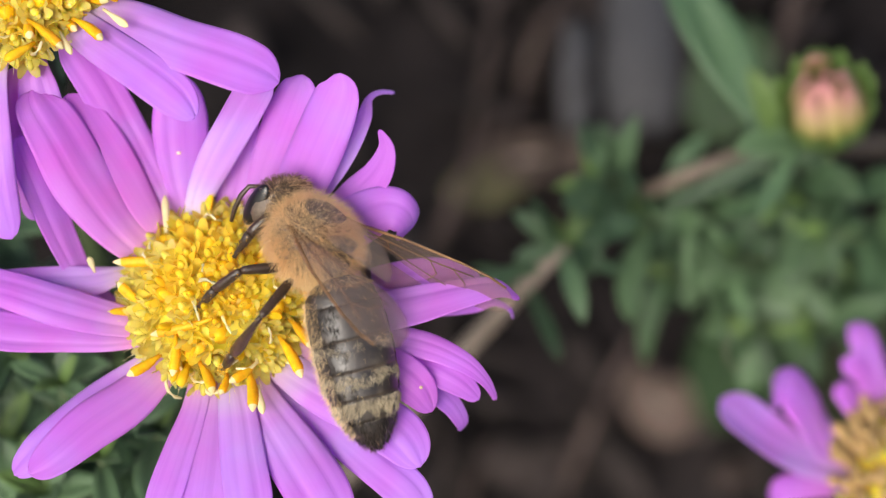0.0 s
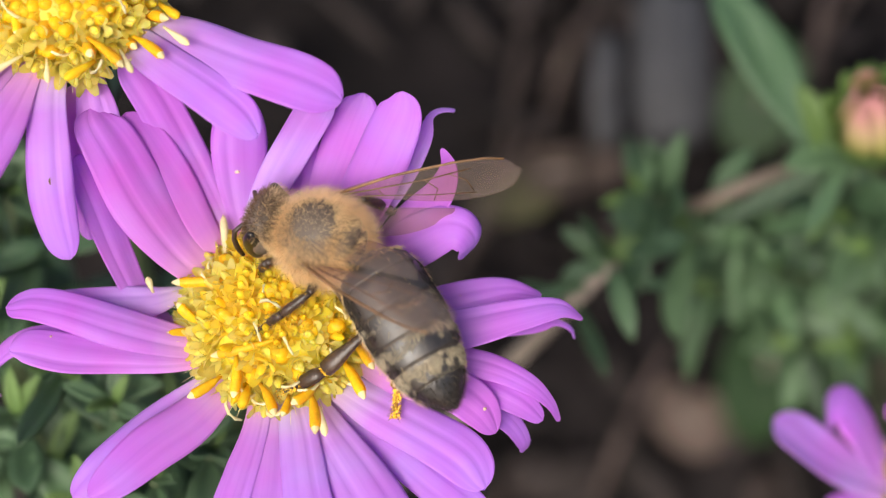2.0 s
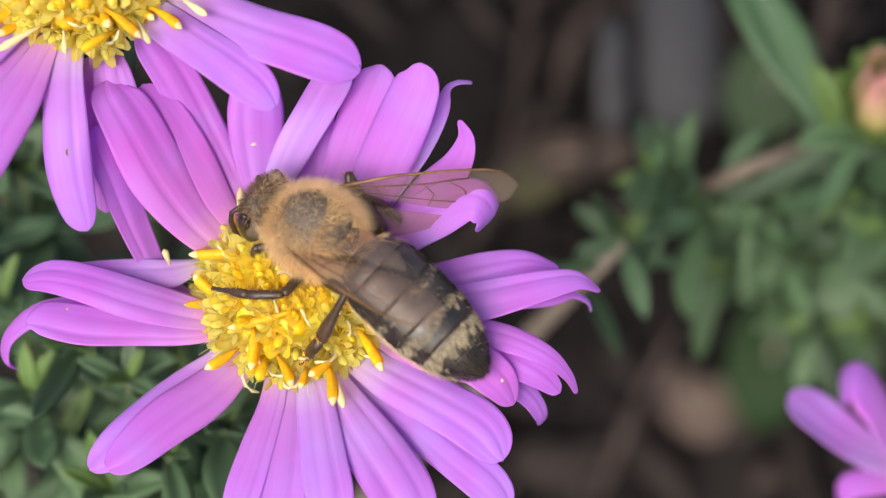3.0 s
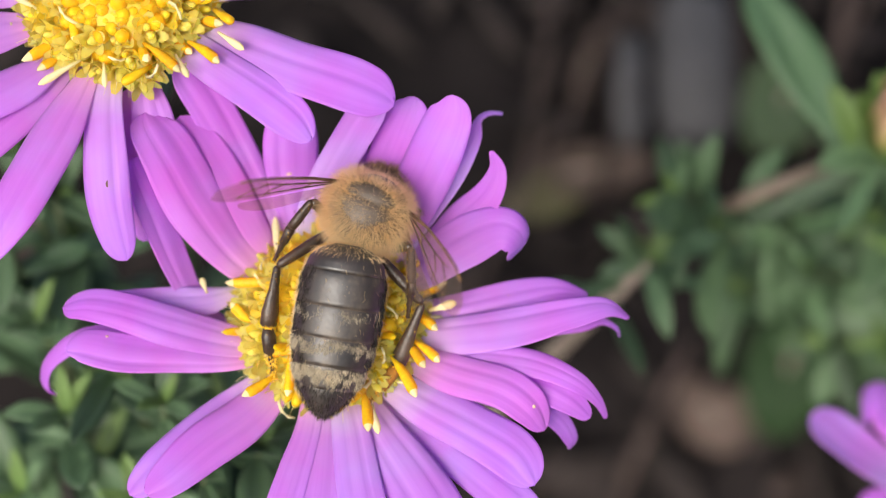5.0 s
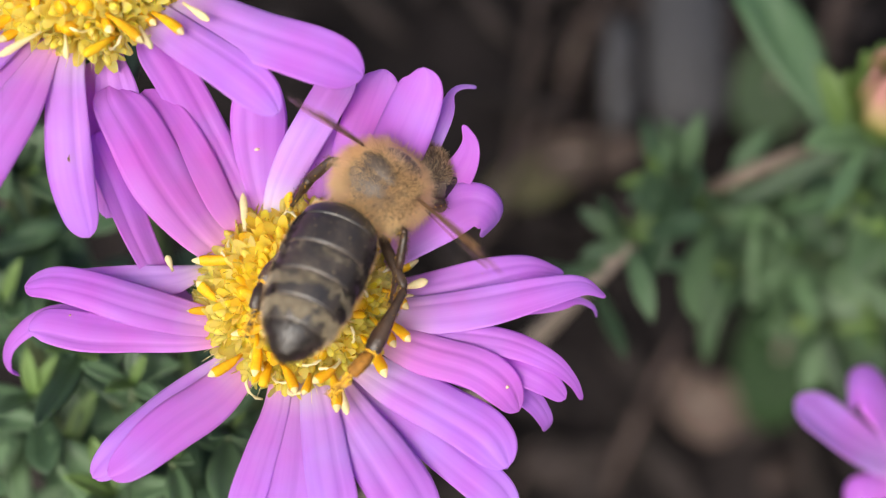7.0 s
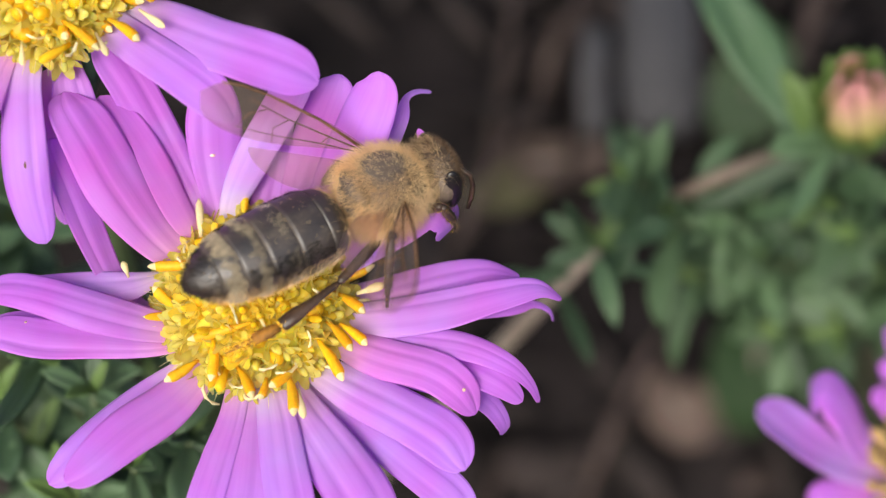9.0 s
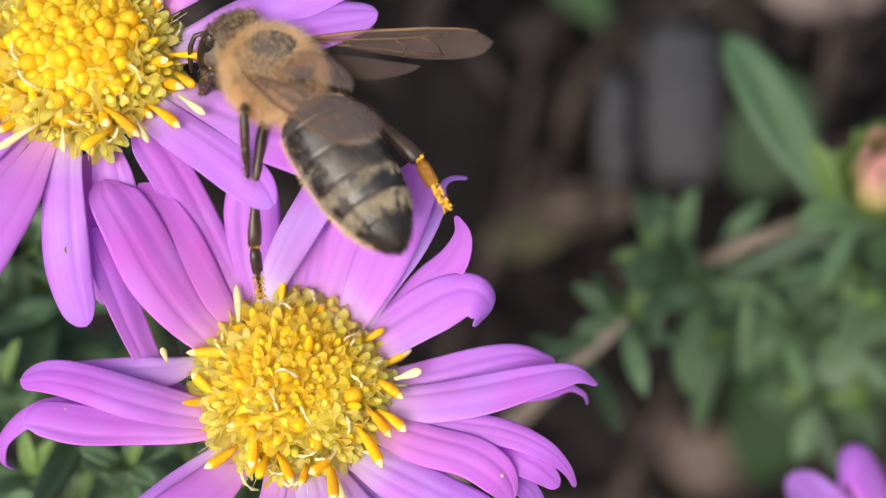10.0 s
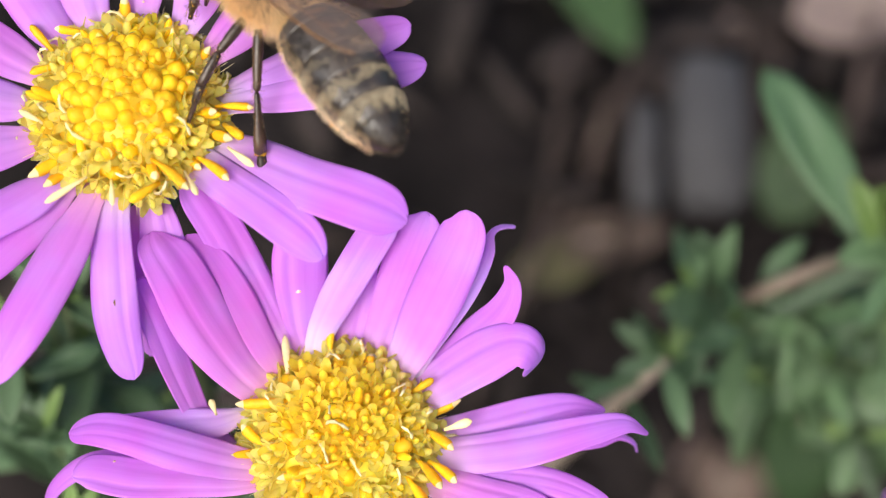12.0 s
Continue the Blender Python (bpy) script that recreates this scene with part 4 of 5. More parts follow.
underside(FLOWER_A, 3, (-0.03066, 0.03039, -0.00199))
FLOWER_B = flower(pose(-0.00980, 0.01073, 0.09675, 18.85, -1.63, -0.56), "open lilac aster flower with a bright yellow domed eye")
ray(FLOWER_B, [(2.8, -1.6, 0.2, 1.32), (5.7, -3.0, 1.1, 2.39), (8.4, -4.5, 1.9, 2.67), (10.8, -5.5, 2.1, 2.75), (12.3, -6.0, 1.7, 2.30), (13.1, -6.3, 1.2, 1.28)])
ray(FLOWER_B, [(2.2, -1.8, 0.4, 1.32), (4.7, -4.1, 1.3, 1.94), (6.9, -5.9, 1.8, 2.20), (8.4, -7.1, 1.7, 1.98), (9.3, -8.0, 1.1, 0.97)])
ray(FLOWER_B, [(-0.3, -2.9, 0.2, 1.18), (-0.5, -5.5, 0.5, 1.69), (-0.4, -7.9, 0.2, 1.96), (-0.3, -10.0, -0.9, 2.07), (0.0, -11.5, -2.0, 1.72), (0.3, -12.3, -2.8, 0.99)], spot=(19,9))
ray(FLOWER_B, [(0.5, -2.8, -0.6, 1.19), (0.8, -4.5, -1.0, 2.22), (0.8, -6.1, -2.0, 2.44), (0.8, -7.8, -3.4, 2.08), (0.8, -9.2, -4.8, 1.62), (0.6, -10.3, -5.4, 0.92)], skin=PETAL_PINK)
petal(FLOWER_B, 1.0, 11.81, 2.6, 25, -5, 2, 5.3, 0.0, 0.0, 0, -0.12)
petal(FLOWER_B, 6.5, 11.54, 2.3, 28, 0, 2, 11.8, 0.0, -0.3, 0, -0.12)
petal(FLOWER_B, 32.1, 9.48, 2.4, 35, 10, 2, 7.8, 0.0, 0.0, 0, -0.12)
petal(FLOWER_B, 54.8, 8.91, 2.4, 40, 15, 2, 12.5, 0.0, 0.2, 0, -0.12)
petal(FLOWER_B, 84.4, 8.22, 2.4, 40, 15, 2, -2.4, 0.0, 0.0, 0, -0.12)
petal(FLOWER_B, 113.3, 7.81, 2.4, 40, 15, 2, -10.6, 0.0, 0.2, 0, -0.12)
petal(FLOWER_B, 285.7, 6.69, 2.0, 0, -75, 1.5, -9.1, 0.0, -0.6, .3, -0.12)
petal(FLOWER_B, 252.7, 11.99, 2.4, 12, -30, 2, -16.5, 0.0, 0.2, 0, -0.12)
petal(FLOWER_B, 227.9, 8.77, 2.3, 15, -15, 2, -26.1, 0.0, -0.2, 0, -0.12)
petal(FLOWER_B, 232.9, 9.37, 2.2, 10, -15, 2, -12.1, 0.0, -0.5, 0, -0.12)
petal(FLOWER_B, 201.9, 8.90, 2.5, 18, -10, 2, -10.9, 0.0, 0.2, 0, -0.12)
petal(FLOWER_B, 177.5, 8.73, 2.4, 22, -5, 2, 1.0, 0.0, 0.0, 0, -0.12)
petal(FLOWER_B, 158.7, 8.48, 2.4, 28, 5, 2, -9.6, 0.0, 0.2, 0, -0.12)
petal(FLOWER_B, 134.9, 8.06, 2.4, 35, 10, 2, -12.4, 0.0, -0.1, 0, -0.12)
disc(FLOWER_B, 23, count=260, buds=0.66, anthers=0.2)
underside(FLOWER_B, 4, (-0.00980, 0.02273, -0.00200))
FLOWER_C = flower(pose(0.03740, 0.00307, 0.06423, 8.71, 17.30, 2.61), "lilac aster flower with curled rays, rather past its best")
ray(FLOWER_C, [(-2.4, 0.7, -0.3, 1.60), (-6.4, 1.0, 0.4, 2.60), (-8.8, 1.5, 1.0, 3.10), (-10.5, 2.4, 1.2, 3.20), (-12.0, 3.4, 1.2, 3.10)], 0.04, skin=PETAL_PALE)
ray(FLOWER_C, [(-2.8, 1.3, 0.1, 1.60), (-5.7, 1.9, 1.3, 2.80), (-7.0, 3.1, 2.4, 3.40), (-8.4, 4.0, 3.0, 3.30), (-9.1, 4.0, 2.4, 2.90), (-8.8, 3.3, 1.4, 2.20)], skin=PETAL_PINK)
ray(FLOWER_C, [(-3.1, 0.2, -0.4, 1.20), (-6.0, -0.1, -0.9, 1.6), (-7.3, -0.3, -1.4, 1.6), (-7.4, -0.9, -2.4, 1.1)])
ray(FLOWER_C, [(-1.2, 3.0, 0.2, 1.00), (-3.3, 4.4, 1.0, 1.60), (-4.1, 4.9, 1.4, 1.70), (-4.4, 4.2, 1.2, 1.40)], skin=PETAL_PINK)
ray(FLOWER_C, [(-1.0, 3.4, 0.4, 1.00), (-2.4, 5.6, 1.5, 1.70), (-3.5, 6.5, 1.9, 1.80), (-4.2, 6.1, 1.6, 1.50)], skin=PETAL_PINK)
ray(FLOWER_C, [(-0.6, 3.4, 0.4, 1.00), (-2.0, 6.2, 1.6, 1.80), (-3.0, 8.6, 2.1, 1.90), (-3.6, 9.4, 1.8, 1.50)], skin=PETAL_PINK)
for turn, long, rise, end in ((62, 7.5, 30, -30), (35, 8.0, 25, -30), (8, 8.5, 22, -35), (338, 8.0, 15, -40), (310, 8.5, 12, -40), (285, 7.5, 8, -45), (262, 6.0, 5, -60), (232, 5.0, 0, -70)):
    petal(FLOWER_C, turn, long, 2.3, rise, end, 2, 8, 0.0, 0.1)
pappus(FLOWER_A, 51)
pappus(FLOWER_B, 52)
pollen(FLOWER_A)
pollen(FLOWER_B)
disc(FLOWER_C, 37, buds=0.4, edge="dry")
underside(FLOWER_C, 5, (0.05602, 0.01149, -0.00200))
spike(FLOWER_A, "anther", (-1.86, 1.23, 2.37), (-4.77, 1.08, 2.20), 1)
spike(FLOWER_A, "anther", (-3.47, -0.81, 1.70), (-4.59, 0.00, 2.20), 1)
spike(FLOWER_A, "anther", (0.06, -2.13, 3.26), (-2.81, -2.55, 2.20), 0.9)
spike(FLOWER_A, "anther", (-1.75, -2.55, 2.27), (-1.77, -4.50, 2.20), 1)
spike(FLOWER_A, "anther", (-2.46, -3.35, 1.70), (-3.83, -4.55, 2.20), 1)
spike(FLOWER_A, "anther", (3.02, -2.42, 1.70), (4.21, -4.52, 2.20), 1.1)
spike(FLOWER_A, "anther", (4.07, -1.67, 1.70), (5.30, -2.82, 2.20), 1)
spike(FLOWER_A, "anther", (3.48, -1.53, 1.70), (4.62, -3.09, 2.20), 1)
spike(FLOWER_A, "anther", (3.79, -0.06, 1.70), (5.19, -1.23, 2.20), 1)
spike(FLOWER_A, "slim", (3.23, 1.65, 1.70), (4.47, 2.26, 2.20), 1)
spike(FLOWER_A, "slim", (2.17, 1.88, 1.93), (3.38, 1.80, 2.20), 1.3)
spike(FLOWER_A, "anther", (1.34, 2.35, 1.99), (1.43, 3.48, 2.20), 0.9)
spike(FLOWER_A, "anther", (-0.50, 3.34, 1.70), (-0.41, 5.29, 2.20), 0.9)
spike(FLOWER_A, "slim", (-0.06, 1.84, 2.55), (-0.10, 3.66, 2.20), 1.4)
spike(FLOWER_A, "pale", (-2.46, 2.19, 1.70), (-2.63, 4.54, 2.20), 0.7)
spike(FLOWER_A, "anther", (1.68, -4.08, 1.70), (2.03, -6.20, 2.20), 1.1)
spike(FLOWER_A, "anther", (2.04, -3.75, 1.70), (0.94, -4.87, 2.20), 1)
spike(FLOWER_A, "anther", (-0.64, -3.74, 1.70), (0.12, -5.33, 2.20), 1)
spike(FLOWER_A, "anther", (0.69, -4.29, 1.70), (0.49, -5.43, 2.20), 0.8)
spike(FLOWER_A, "pale", (4.85, -0.15, 1.70), (6.13, 0.09, 2.20), 0.85)
spike(FLOWER_A, "pale", (-5.83, 0.76, 1.70), (-6.09, 1.37, 2.20), 0.6)
spike(FLOWER_A, "pale", (2.16, -4.85, 1.70), (2.47, -6.41, 2.20), 0.7)
spike(FLOWER_A, "slim", (-1.16, -3.88, 1.70), (-1.47, -5.13, 2.20), 1.3)
spike(FLOWER_B, "anther", (4.27, -0.59, 1.70), (6.01, -0.89, 2.20), 0.8)
spike(FLOWER_B, "anther", (3.51, -3.14, 1.70), (5.02, -4.43, 2.20), 1)
spike(FLOWER_B, "anther", (1.47, -3.35, 2.02), (3.21, -4.85, 2.20), 1)
spike(FLOWER_B, "pale", (4.89, -2.67, 1.70), (6.18, -3.85, 2.20), 0.7)
spike(FLOWER_B, "slim", (1.83, -4.38, 1.70), (0.50, -5.57, 2.20), 1.2)
spike(FLOWER_B, "pale", (-1.51, -4.03, 1.70), (-3.25, -5.50, 2.20), 0.7)
spike(FLOWER_B, "anther", (-2.01, 3.37, 1.70), (-3.31, 3.31, 2.20), 0.8)
spike(FLOWER_B, "slim", (-3.37, 2.25, 1.70), (-4.64, 3.65, 2.20), 1)
spike(FLOWER_B, "slim", (-2.62, 1.84, 1.70), (-4.54, 1.00, 2.20), 1)
spike(FLOWER_B, "pale", (-3.63, -1.35, 1.70), (-4.76, -0.86, 2.20), 0.6)
spike(FLOWER_B, "slim", (4.66, -1.50, 1.70), (5.71, -2.49, 2.20), 1.2)
spike(FLOWER_B, "anther", (-2.02, -2.09, 2.34), (-1.68, -3.21, 2.24), 0.9)
spike(FLOWER_B, "pale", (2.95, -3.82, 1.70), (3.67, -5.23, 2.20), 0.6)
spike(FLOWER_B, "pale", (-0.40, -4.19, 1.70), (-0.16, -5.67, 2.20), 0.5)


def bud(place, up, label):
    """A half-open bud: a green cup, close pink rays standing up round a greenish heart."""
    axis = Vector(up).normalized()
    m = axis.to_track_quat("Z", "Y").to_matrix().to_4x4()
    m.translation = place
    owner = thing("aster_bud", m @ Matrix.Scale(1.08, 4), label, "flower bud")
    bm = bmesh.new()
    lathe(bm, [(-1.2 * MM, 0.5 * MM), (-0.4 * MM, 1.5 * MM), (0.8 * MM, 2.0 * MM), (2.4 * MM, 1.8 * MM), (3.4 * MM, 1.0 * MM), (3.7 * MM, 0.2 * MM)], 14, axis="z")
    part("heart", bm, LEAF_BRIGHT, owner, "yellow-green heart of the bud")
    YOUNG_BRACT = leaf_mesh("bract", LEAF_BRIGHT, 0.34, -0.25, 0.3)
    ray = leaf_mesh("petal", BUD_PINK, 0.26, -0.25, 0.3)
    for k in range(15):
        t = k * 2.39996
        d = Vector((math.cos(t) * (0.05 - 0.03 * k), math.sin(t) * (0.05 - 0.03 * k), 1))
        p = Vector((math.cos(t), math.sin(t), 0.3)) * (2.45 - 0.035 * k) * MM
        share("petal", ray, owner, basis(p, d, (-math.cos(t), -math.sin(t), 0.2)) @ Matrix.Diagonal(((4.9 - 0.05 * k) * MM, 6.4 * MM, 4.4 * MM, 1)))
    for k in range(16):
        t = k * 2.39996
        d = Vector((math.cos(t) * 0.5, math.sin(t) * 0.5, 0.8))
        share("bract", YOUNG_BRACT, owner, basis(Vector((math.cos(t), math.sin(t), -0.6)) * 1.5 * MM, d, (-math.cos(t), -math.sin(t), 0.3)) @ Matrix.Scale(4.5 * MM, 4))
    return owner


bud((0.03421, 0.02478, 0.07200), (-0.00133, -0.00162, 0.00517), "half-open pinkish aster bud over green bracts")


# ---- honey bee ----
BEE_ROWS = [
    (0, pose(0.00478, -0.00048, 0.09065, 30.36, -5.10, 124.29)),
    (0.5, pose(0.00378, 0.00089, 0.09113, 24.64, -4.24, 130.22)),
    (1, pose(0.00357, 0.00121, 0.09138, 20.65, -4.82, 132.41)),
    (1.5, pose(0.00255, 0.00170, 0.09179, 4.07, -6.42, 155.39)),
    (2, pose(0.00227, 0.00051, 0.09107, -14.06, -1.96, 156.69)),
    (2.5, pose(0.00255, -0.00028, 0.09079, -15.13, -3.34, 154.24)),
    (3, pose(0.00116, -0.00040, 0.09072, -11.71, -1.04, 147.20)),
    (3.2, pose(0.00133, -0.00041, 0.09080, -1.59, -2.59, 145.24)),
    (4, pose(0.00097, 0.00051, 0.09118, 4.53, 2.30, 116.08)),
    (4.8, pose(0.00060, 0.00142, 0.09156, 7.54, 9.54, 87.24)),
    (5, pose(0.00202, 0.00161, 0.09172, 11.69, 8.49, 69.53)),
    (5.5, pose(0.00286, 0.00162, 0.09172, 15.46, 1.45, 45.68)),
    (6, pose(0.00273, 0.00084, 0.09129, 21.04, -1.55, 40.73)),
    (6.5, pose(0.00445, 0.00116, 0.09159, 13.06, 1.59, 32.19)),
    (7, pose(0.00412, 0.00165, 0.09174, 9.06, 5.58, 42.58)),
    (7.2, pose(0.00371, 0.00141, 0.09162, 9.00, 15.69, 45.80)),
    (8, pose(0.00470, 0.00119, 0.09143, 3.76, 9.41, 31.11)),
    (8.8, pose(0.00579, 0.00097, 0.09125, 0.33, 2.07, 17.21)),
    (9, pose(0.00609, 0.00172, 0.09181, 0.32, -5.07, 28.86)),
    (9.1, pose(0.00540, 0.00228, 0.09293, 15.56, -10.74, 51.71)),
    (9.2, pose(0.00470, 0.00283, 0.09405, 27.89, -21.69, 73.19)),
    (9.3, pose(0.00279, 0.00376, 0.09482, 13.03, -25.54, 91.33)),
    (9.5, pose(0.00251, 0.00460, 0.09683, -8.18, -25.48, 119.70)),
    (10, pose(-0.00065, 0.00766, 0.09940, 7.48, -6.43, 136.30)),
    (10.5, pose(-0.00191, 0.01017, 0.10151, 22.00, -9.02, 138.77)),
    (11, pose(-0.00197, 0.01028, 0.10160, 22.00, -7.43, 135.64)),
    (11.5, pose(-0.00275, 0.01094, 0.10215, 20.94, -6.93, 134.77)),
    (12, pose(-0.00301, 0.01281, 0.10314, 23.24, -4.85, 137.86)),
]
bee = thing("honey_bee", BEE_ROWS[0][1], "brown furry honey bee with a dark banded abdomen and smoky wings", "bee")


def aim(x, y, z, dx, dy, dz, ux=0, uy=0, uz=1):
    """A pose on the bee, from millimetres: its x axis runs along d, its z axis is near u."""
    return basis(Vector((x, y, z)) * MM, (dx, dy, dz), (ux, uy, uz))


def fur(name, parent, material, count, pick, long, thick, seed, label=""):
    """Fine tapering hairs; pick(rnd) gives the foot and the way of each, in millimetres."""
    rnd = random.Random(seed)
    verts, faces = [], []
    while len(faces) < count * 2:
        got = pick(rnd)
        if got is None:
            continue
        p, d = got
        d = (d + Vector((rnd.gauss(0, 1), rnd.gauss(0, 1), rnd.gauss(0, 1))) * 0.28).normalized()
        side = d.cross(Vector((rnd.gauss(0, 1), rnd.gauss(0, 1), rnd.gauss(0, 1)))).normalized() * thick
        l = long * rnd.uniform(0.55, 1.2)
        droop = Vector((-0.15, 0, -0.12)) * l
        k = len(verts)
        mid, end = p + d * l * 0.55, p + d * l + droop
        verts += [(p - side) * MM, (p + side) * MM, (mid + side * 0.7) * MM, (mid - side * 0.7) * MM, end * MM]
        faces += [(k, k + 1, k + 2, k + 3), (k + 3, k + 2, k + 4)]
    me = bpy.data.meshes.new(name)
    me.from_pydata([tuple(v) for v in verts], [], faces)
    me.materials.append(material)
    ob = new(name, me)
    ob.parent = parent
    return tagged(ob, label)


def ball(bm, centre, size, cuts=(20, 14)):
    out = bmesh.ops.create_uvsphere(bm, u_segments=cuts[0], v_segments=cuts[1], radius=1)
    for v in out["verts"]:
        v.co = Vector((v.co.x * size[0] + centre[0], v.co.y * size[1] + centre[1], v.co.z * size[2] + centre[2])) * MM


def on_ball(rnd, centre, size, test=None):
    d = Vector((rnd.gauss(0, 1), rnd.gauss(0, 1), rnd.gauss(0, 1))).normalized()
    p = Vector((d.x * size[0] + centre[0], d.y * size[1] + centre[1], d.z * size[2] + centre[2]))
    n = Vector((d.x / size[0], d.y / size[1], d.z / size[2])).normalized()
    if test and not test(d, rnd):
        return None
    return p, n + Vector((-0.35, 0, 0))


# thorax with its bare dark shield and the rounded lobe behind it
bm = bmesh.new()
ball(bm, (0, 0, 0), (2.15, 1.95, 1.8), (28, 18))
ball(bm, (-1.3, 0, 0.98), (0.62, 1.25, 0.55), (18, 12))
thorax = part("thorax", bm, CUTICLE, bee, "furry golden-brown thorax")


def bare(d):
    """The bald parts: the shield in front, and the sloping rear over the waist."""
    rough = 0.2 * noise.noise(d * 4.0)
    shield = d.z > 0.3 and ((d.x - 0.12) / 0.44) ** 2 + (d.y / 0.52) ** 2 + rough < 1
    rear = d.x < -0.3 and ((d.x + 0.85) / 0.42) ** 2 + (d.y / 0.55) ** 2 + ((d.z - 0.35) / 0.5) ** 2 + rough < 1
    return shield or rear


fur("fur", thorax, FUR, 20000, lambda r: on_ball(r, (0, 0, 0), (2.05, 1.85, 1.7), lambda d, q: not bare(d)), 0.82, 0.0065, 1)
fur("fur", thorax, FUR, 850, lambda r: on_ball(r, (0, 0, 0), (2.12, 1.92, 1.77), lambda d, q: bare(d)), 0.38, 0.006, 12)
fur("fur", thorax, FUR, 900, lambda r: on_ball(r, (-1.3, 0, 0.98), (0.6, 1.22, 0.53), lambda d, q: d.x < 0.6 and (abs(d.y) > 0.45 or q.random() < 0.3)), 0.42, 0.007, 2)

# head
bm = bmesh.new()
ball(bm, (2.75, 0, -0.35), (0.95, 1.65, 1.5), (24, 16))
head = part("head", bm, CUTICLE, bee, "dark head with brown hairs and black eyes")
fur("fur", head, FUR_GREY, 4200, lambda r: on_ball(r, (2.75, 0, -0.35), (0.95, 1.62, 1.5), lambda d, q: abs(d.y) < 0.74), 0.45, 0.010, 3)
fur("fur", head, FUR, 2200, lambda r: on_ball(r, (2.75, 0, -0.35), (0.95, 1.62, 1.5), lambda d, q: d.x < 0.25 and abs(d.y) < 0.85), 0.5, 0.007, 4)
for s in (-1, 1):
    bm = bmesh.new()
    out = bmesh.ops.create_uvsphere(bm, u_segments=18, v_segments=14, radius=1)
    turn = Matrix.Rotation(radians(14 * s), 3, "Z")
    for v in out["verts"]:
        v.co = (turn @ Vector((v.co.x * 0.50, v.co.y * 0.28, v.co.z * 1.22)) + Vector((2.88, 1.36 * s, -0.32))) * MM
    part("eye", bm, EYE, head, "glossy black compound eye")
    bm = bmesh.new()
    k = Vector((3.45, 0.35 * s, -0.1))
    path = [k, k + Vector((0.3, 0.4 * s, 0.1)), k + Vector((0.55, 0.75 * s, -0.1)), k + Vector((0.6, 0.9 * s, -0.7)), k + Vector((0.5, 0.95 * s, -1.4)), k + Vector((0.3, 0.95 * s, -2.1))]
    tube(bm, [p * MM for p in path], [0.09 * MM, 0.10 * MM, 0.12 * MM, 0.13 * MM, 0.13 * MM, 0.10 * MM], 8)
    part("antenna", bm, LEG, head)
bm = bmesh.new()
tube(bm, [Vector(p) * MM for p in ((3.1, 0, -1.5), (3.35, 0, -2.1), (3.3, 0, -2.9))], [0.32 * MM, 0.2 * MM, 0.08 * MM], 8)
part("mouthparts", bm, LEG, head)

# abdomen: six plates overlapping like roof tiles, running back along -x from its waist
abdomen = share("abdomen", None, bee, aim(-2.2, 0, -0.3, 1, 0, 0))
tagged(abdomen, "glossy dark brown abdomen with pale hair bands")
LENGTH, WIDE, TALL = 8.1, 1.98, 1.68


def girth(s):
    pts = ((0, 0.34), (0.035, 0.68), (0.09, 0.88), (0.2, 0.99), (0.42, 1.01), (0.6, 0.96), (0.75, 0.82), (0.87, 0.58), (0.95, 0.33), (1.0, 0.06))
    for (a, ra), (b, rb) in zip(pts, pts[1:]):
        if s <= b:
            return ra + (rb - ra) * (s - a) / (b - a)
    return 0.05


CUTS = (0.0, 0.16, 0.36, 0.54, 0.70, 0.83, 1.0)
for k in range(6):
    bm = bmesh.new()
    a, b = max(0, CUTS[k] - 0.02), CUTS[k + 1]
    prof = []
    for i in range(8):
        s = a + (b - a) * i / 7
        prof.append((-s * LENGTH * MM, girth(s) * MM * (1 + 0.015 * (i / 7) - 0.02 * (i == 0))))
    prof.append((-(b - 0.004) * LENGTH * MM, girth(b) * MM * 0.93))
    lathe(bm, prof, 36, WIDE, TALL)
    plate = part("tergite", bm, ABDOMEN, abdomen)
    if 0 < k < 5:
        bm = bmesh.new()
        r = girth(b) * 1.018
        lathe(bm, [(-(b - 0.005) * LENGTH * MM, r * MM), (-(b - 0.001) * LENGTH * MM, (r + 0.002) * MM), (-(b + 0.001) * LENGTH * MM, (r - 0.02) * MM)], 36, WIDE, TALL)
        part("rim", bm, RIM, abdomen, "thin pale plate edge")


def on_abdomen(rnd, s0, s1, test=None, lie=0.9):
    s, t = rnd.uniform(s0, s1), rnd.uniform(0, math.tau)
    if test and not test(s, t, rnd):
        return None
    r = girth(s) * 1.022
    n = Vector((0, math.cos(t) / WIDE, math.sin(t) / TALL)).normalized()
    return Vector((-s * LENGTH, math.cos(t) * r * WIDE, math.sin(t) * r * TALL)), n * (1 - lie) + Vector((-lie, 0, 0))


def patchy(s, t, r, cut=0.0):
    return noise.noise(Vector((s * 22, math.cos(t) * 3.6, math.sin(t) * 3.6))) + r.uniform(-0.45, 0.45) > cut


for first, last, count, cut, seed, label in (
    (0.700, 0.80, 4600, -0.08, 5, "pale hair band"), (0.54, 0.63, 2600, 0.10, 6, "sparse pale hair band"),
    (0.36, 0.44, 800, 0.22, 7, "sparse pale hair band"), (0.80, 0.83, 120, 0.15, 11, "sparse pale hair band"),
):
    fur("hair_band", abdomen, FUR_PALE, count, lambda r: on_abdomen(r, first, last, lambda s, t, q: patchy(s, t, q, cut + 0.9 * abs((s - first) / (last - first) - 0.4) - 0.25), 0.85), 0.22, 0.0085, seed, label)
fur("fur", abdomen, FUR, 700, lambda r: on_abdomen(r, 0.0, 0.06, None, 0.4), 0.42, 0.010, 8)
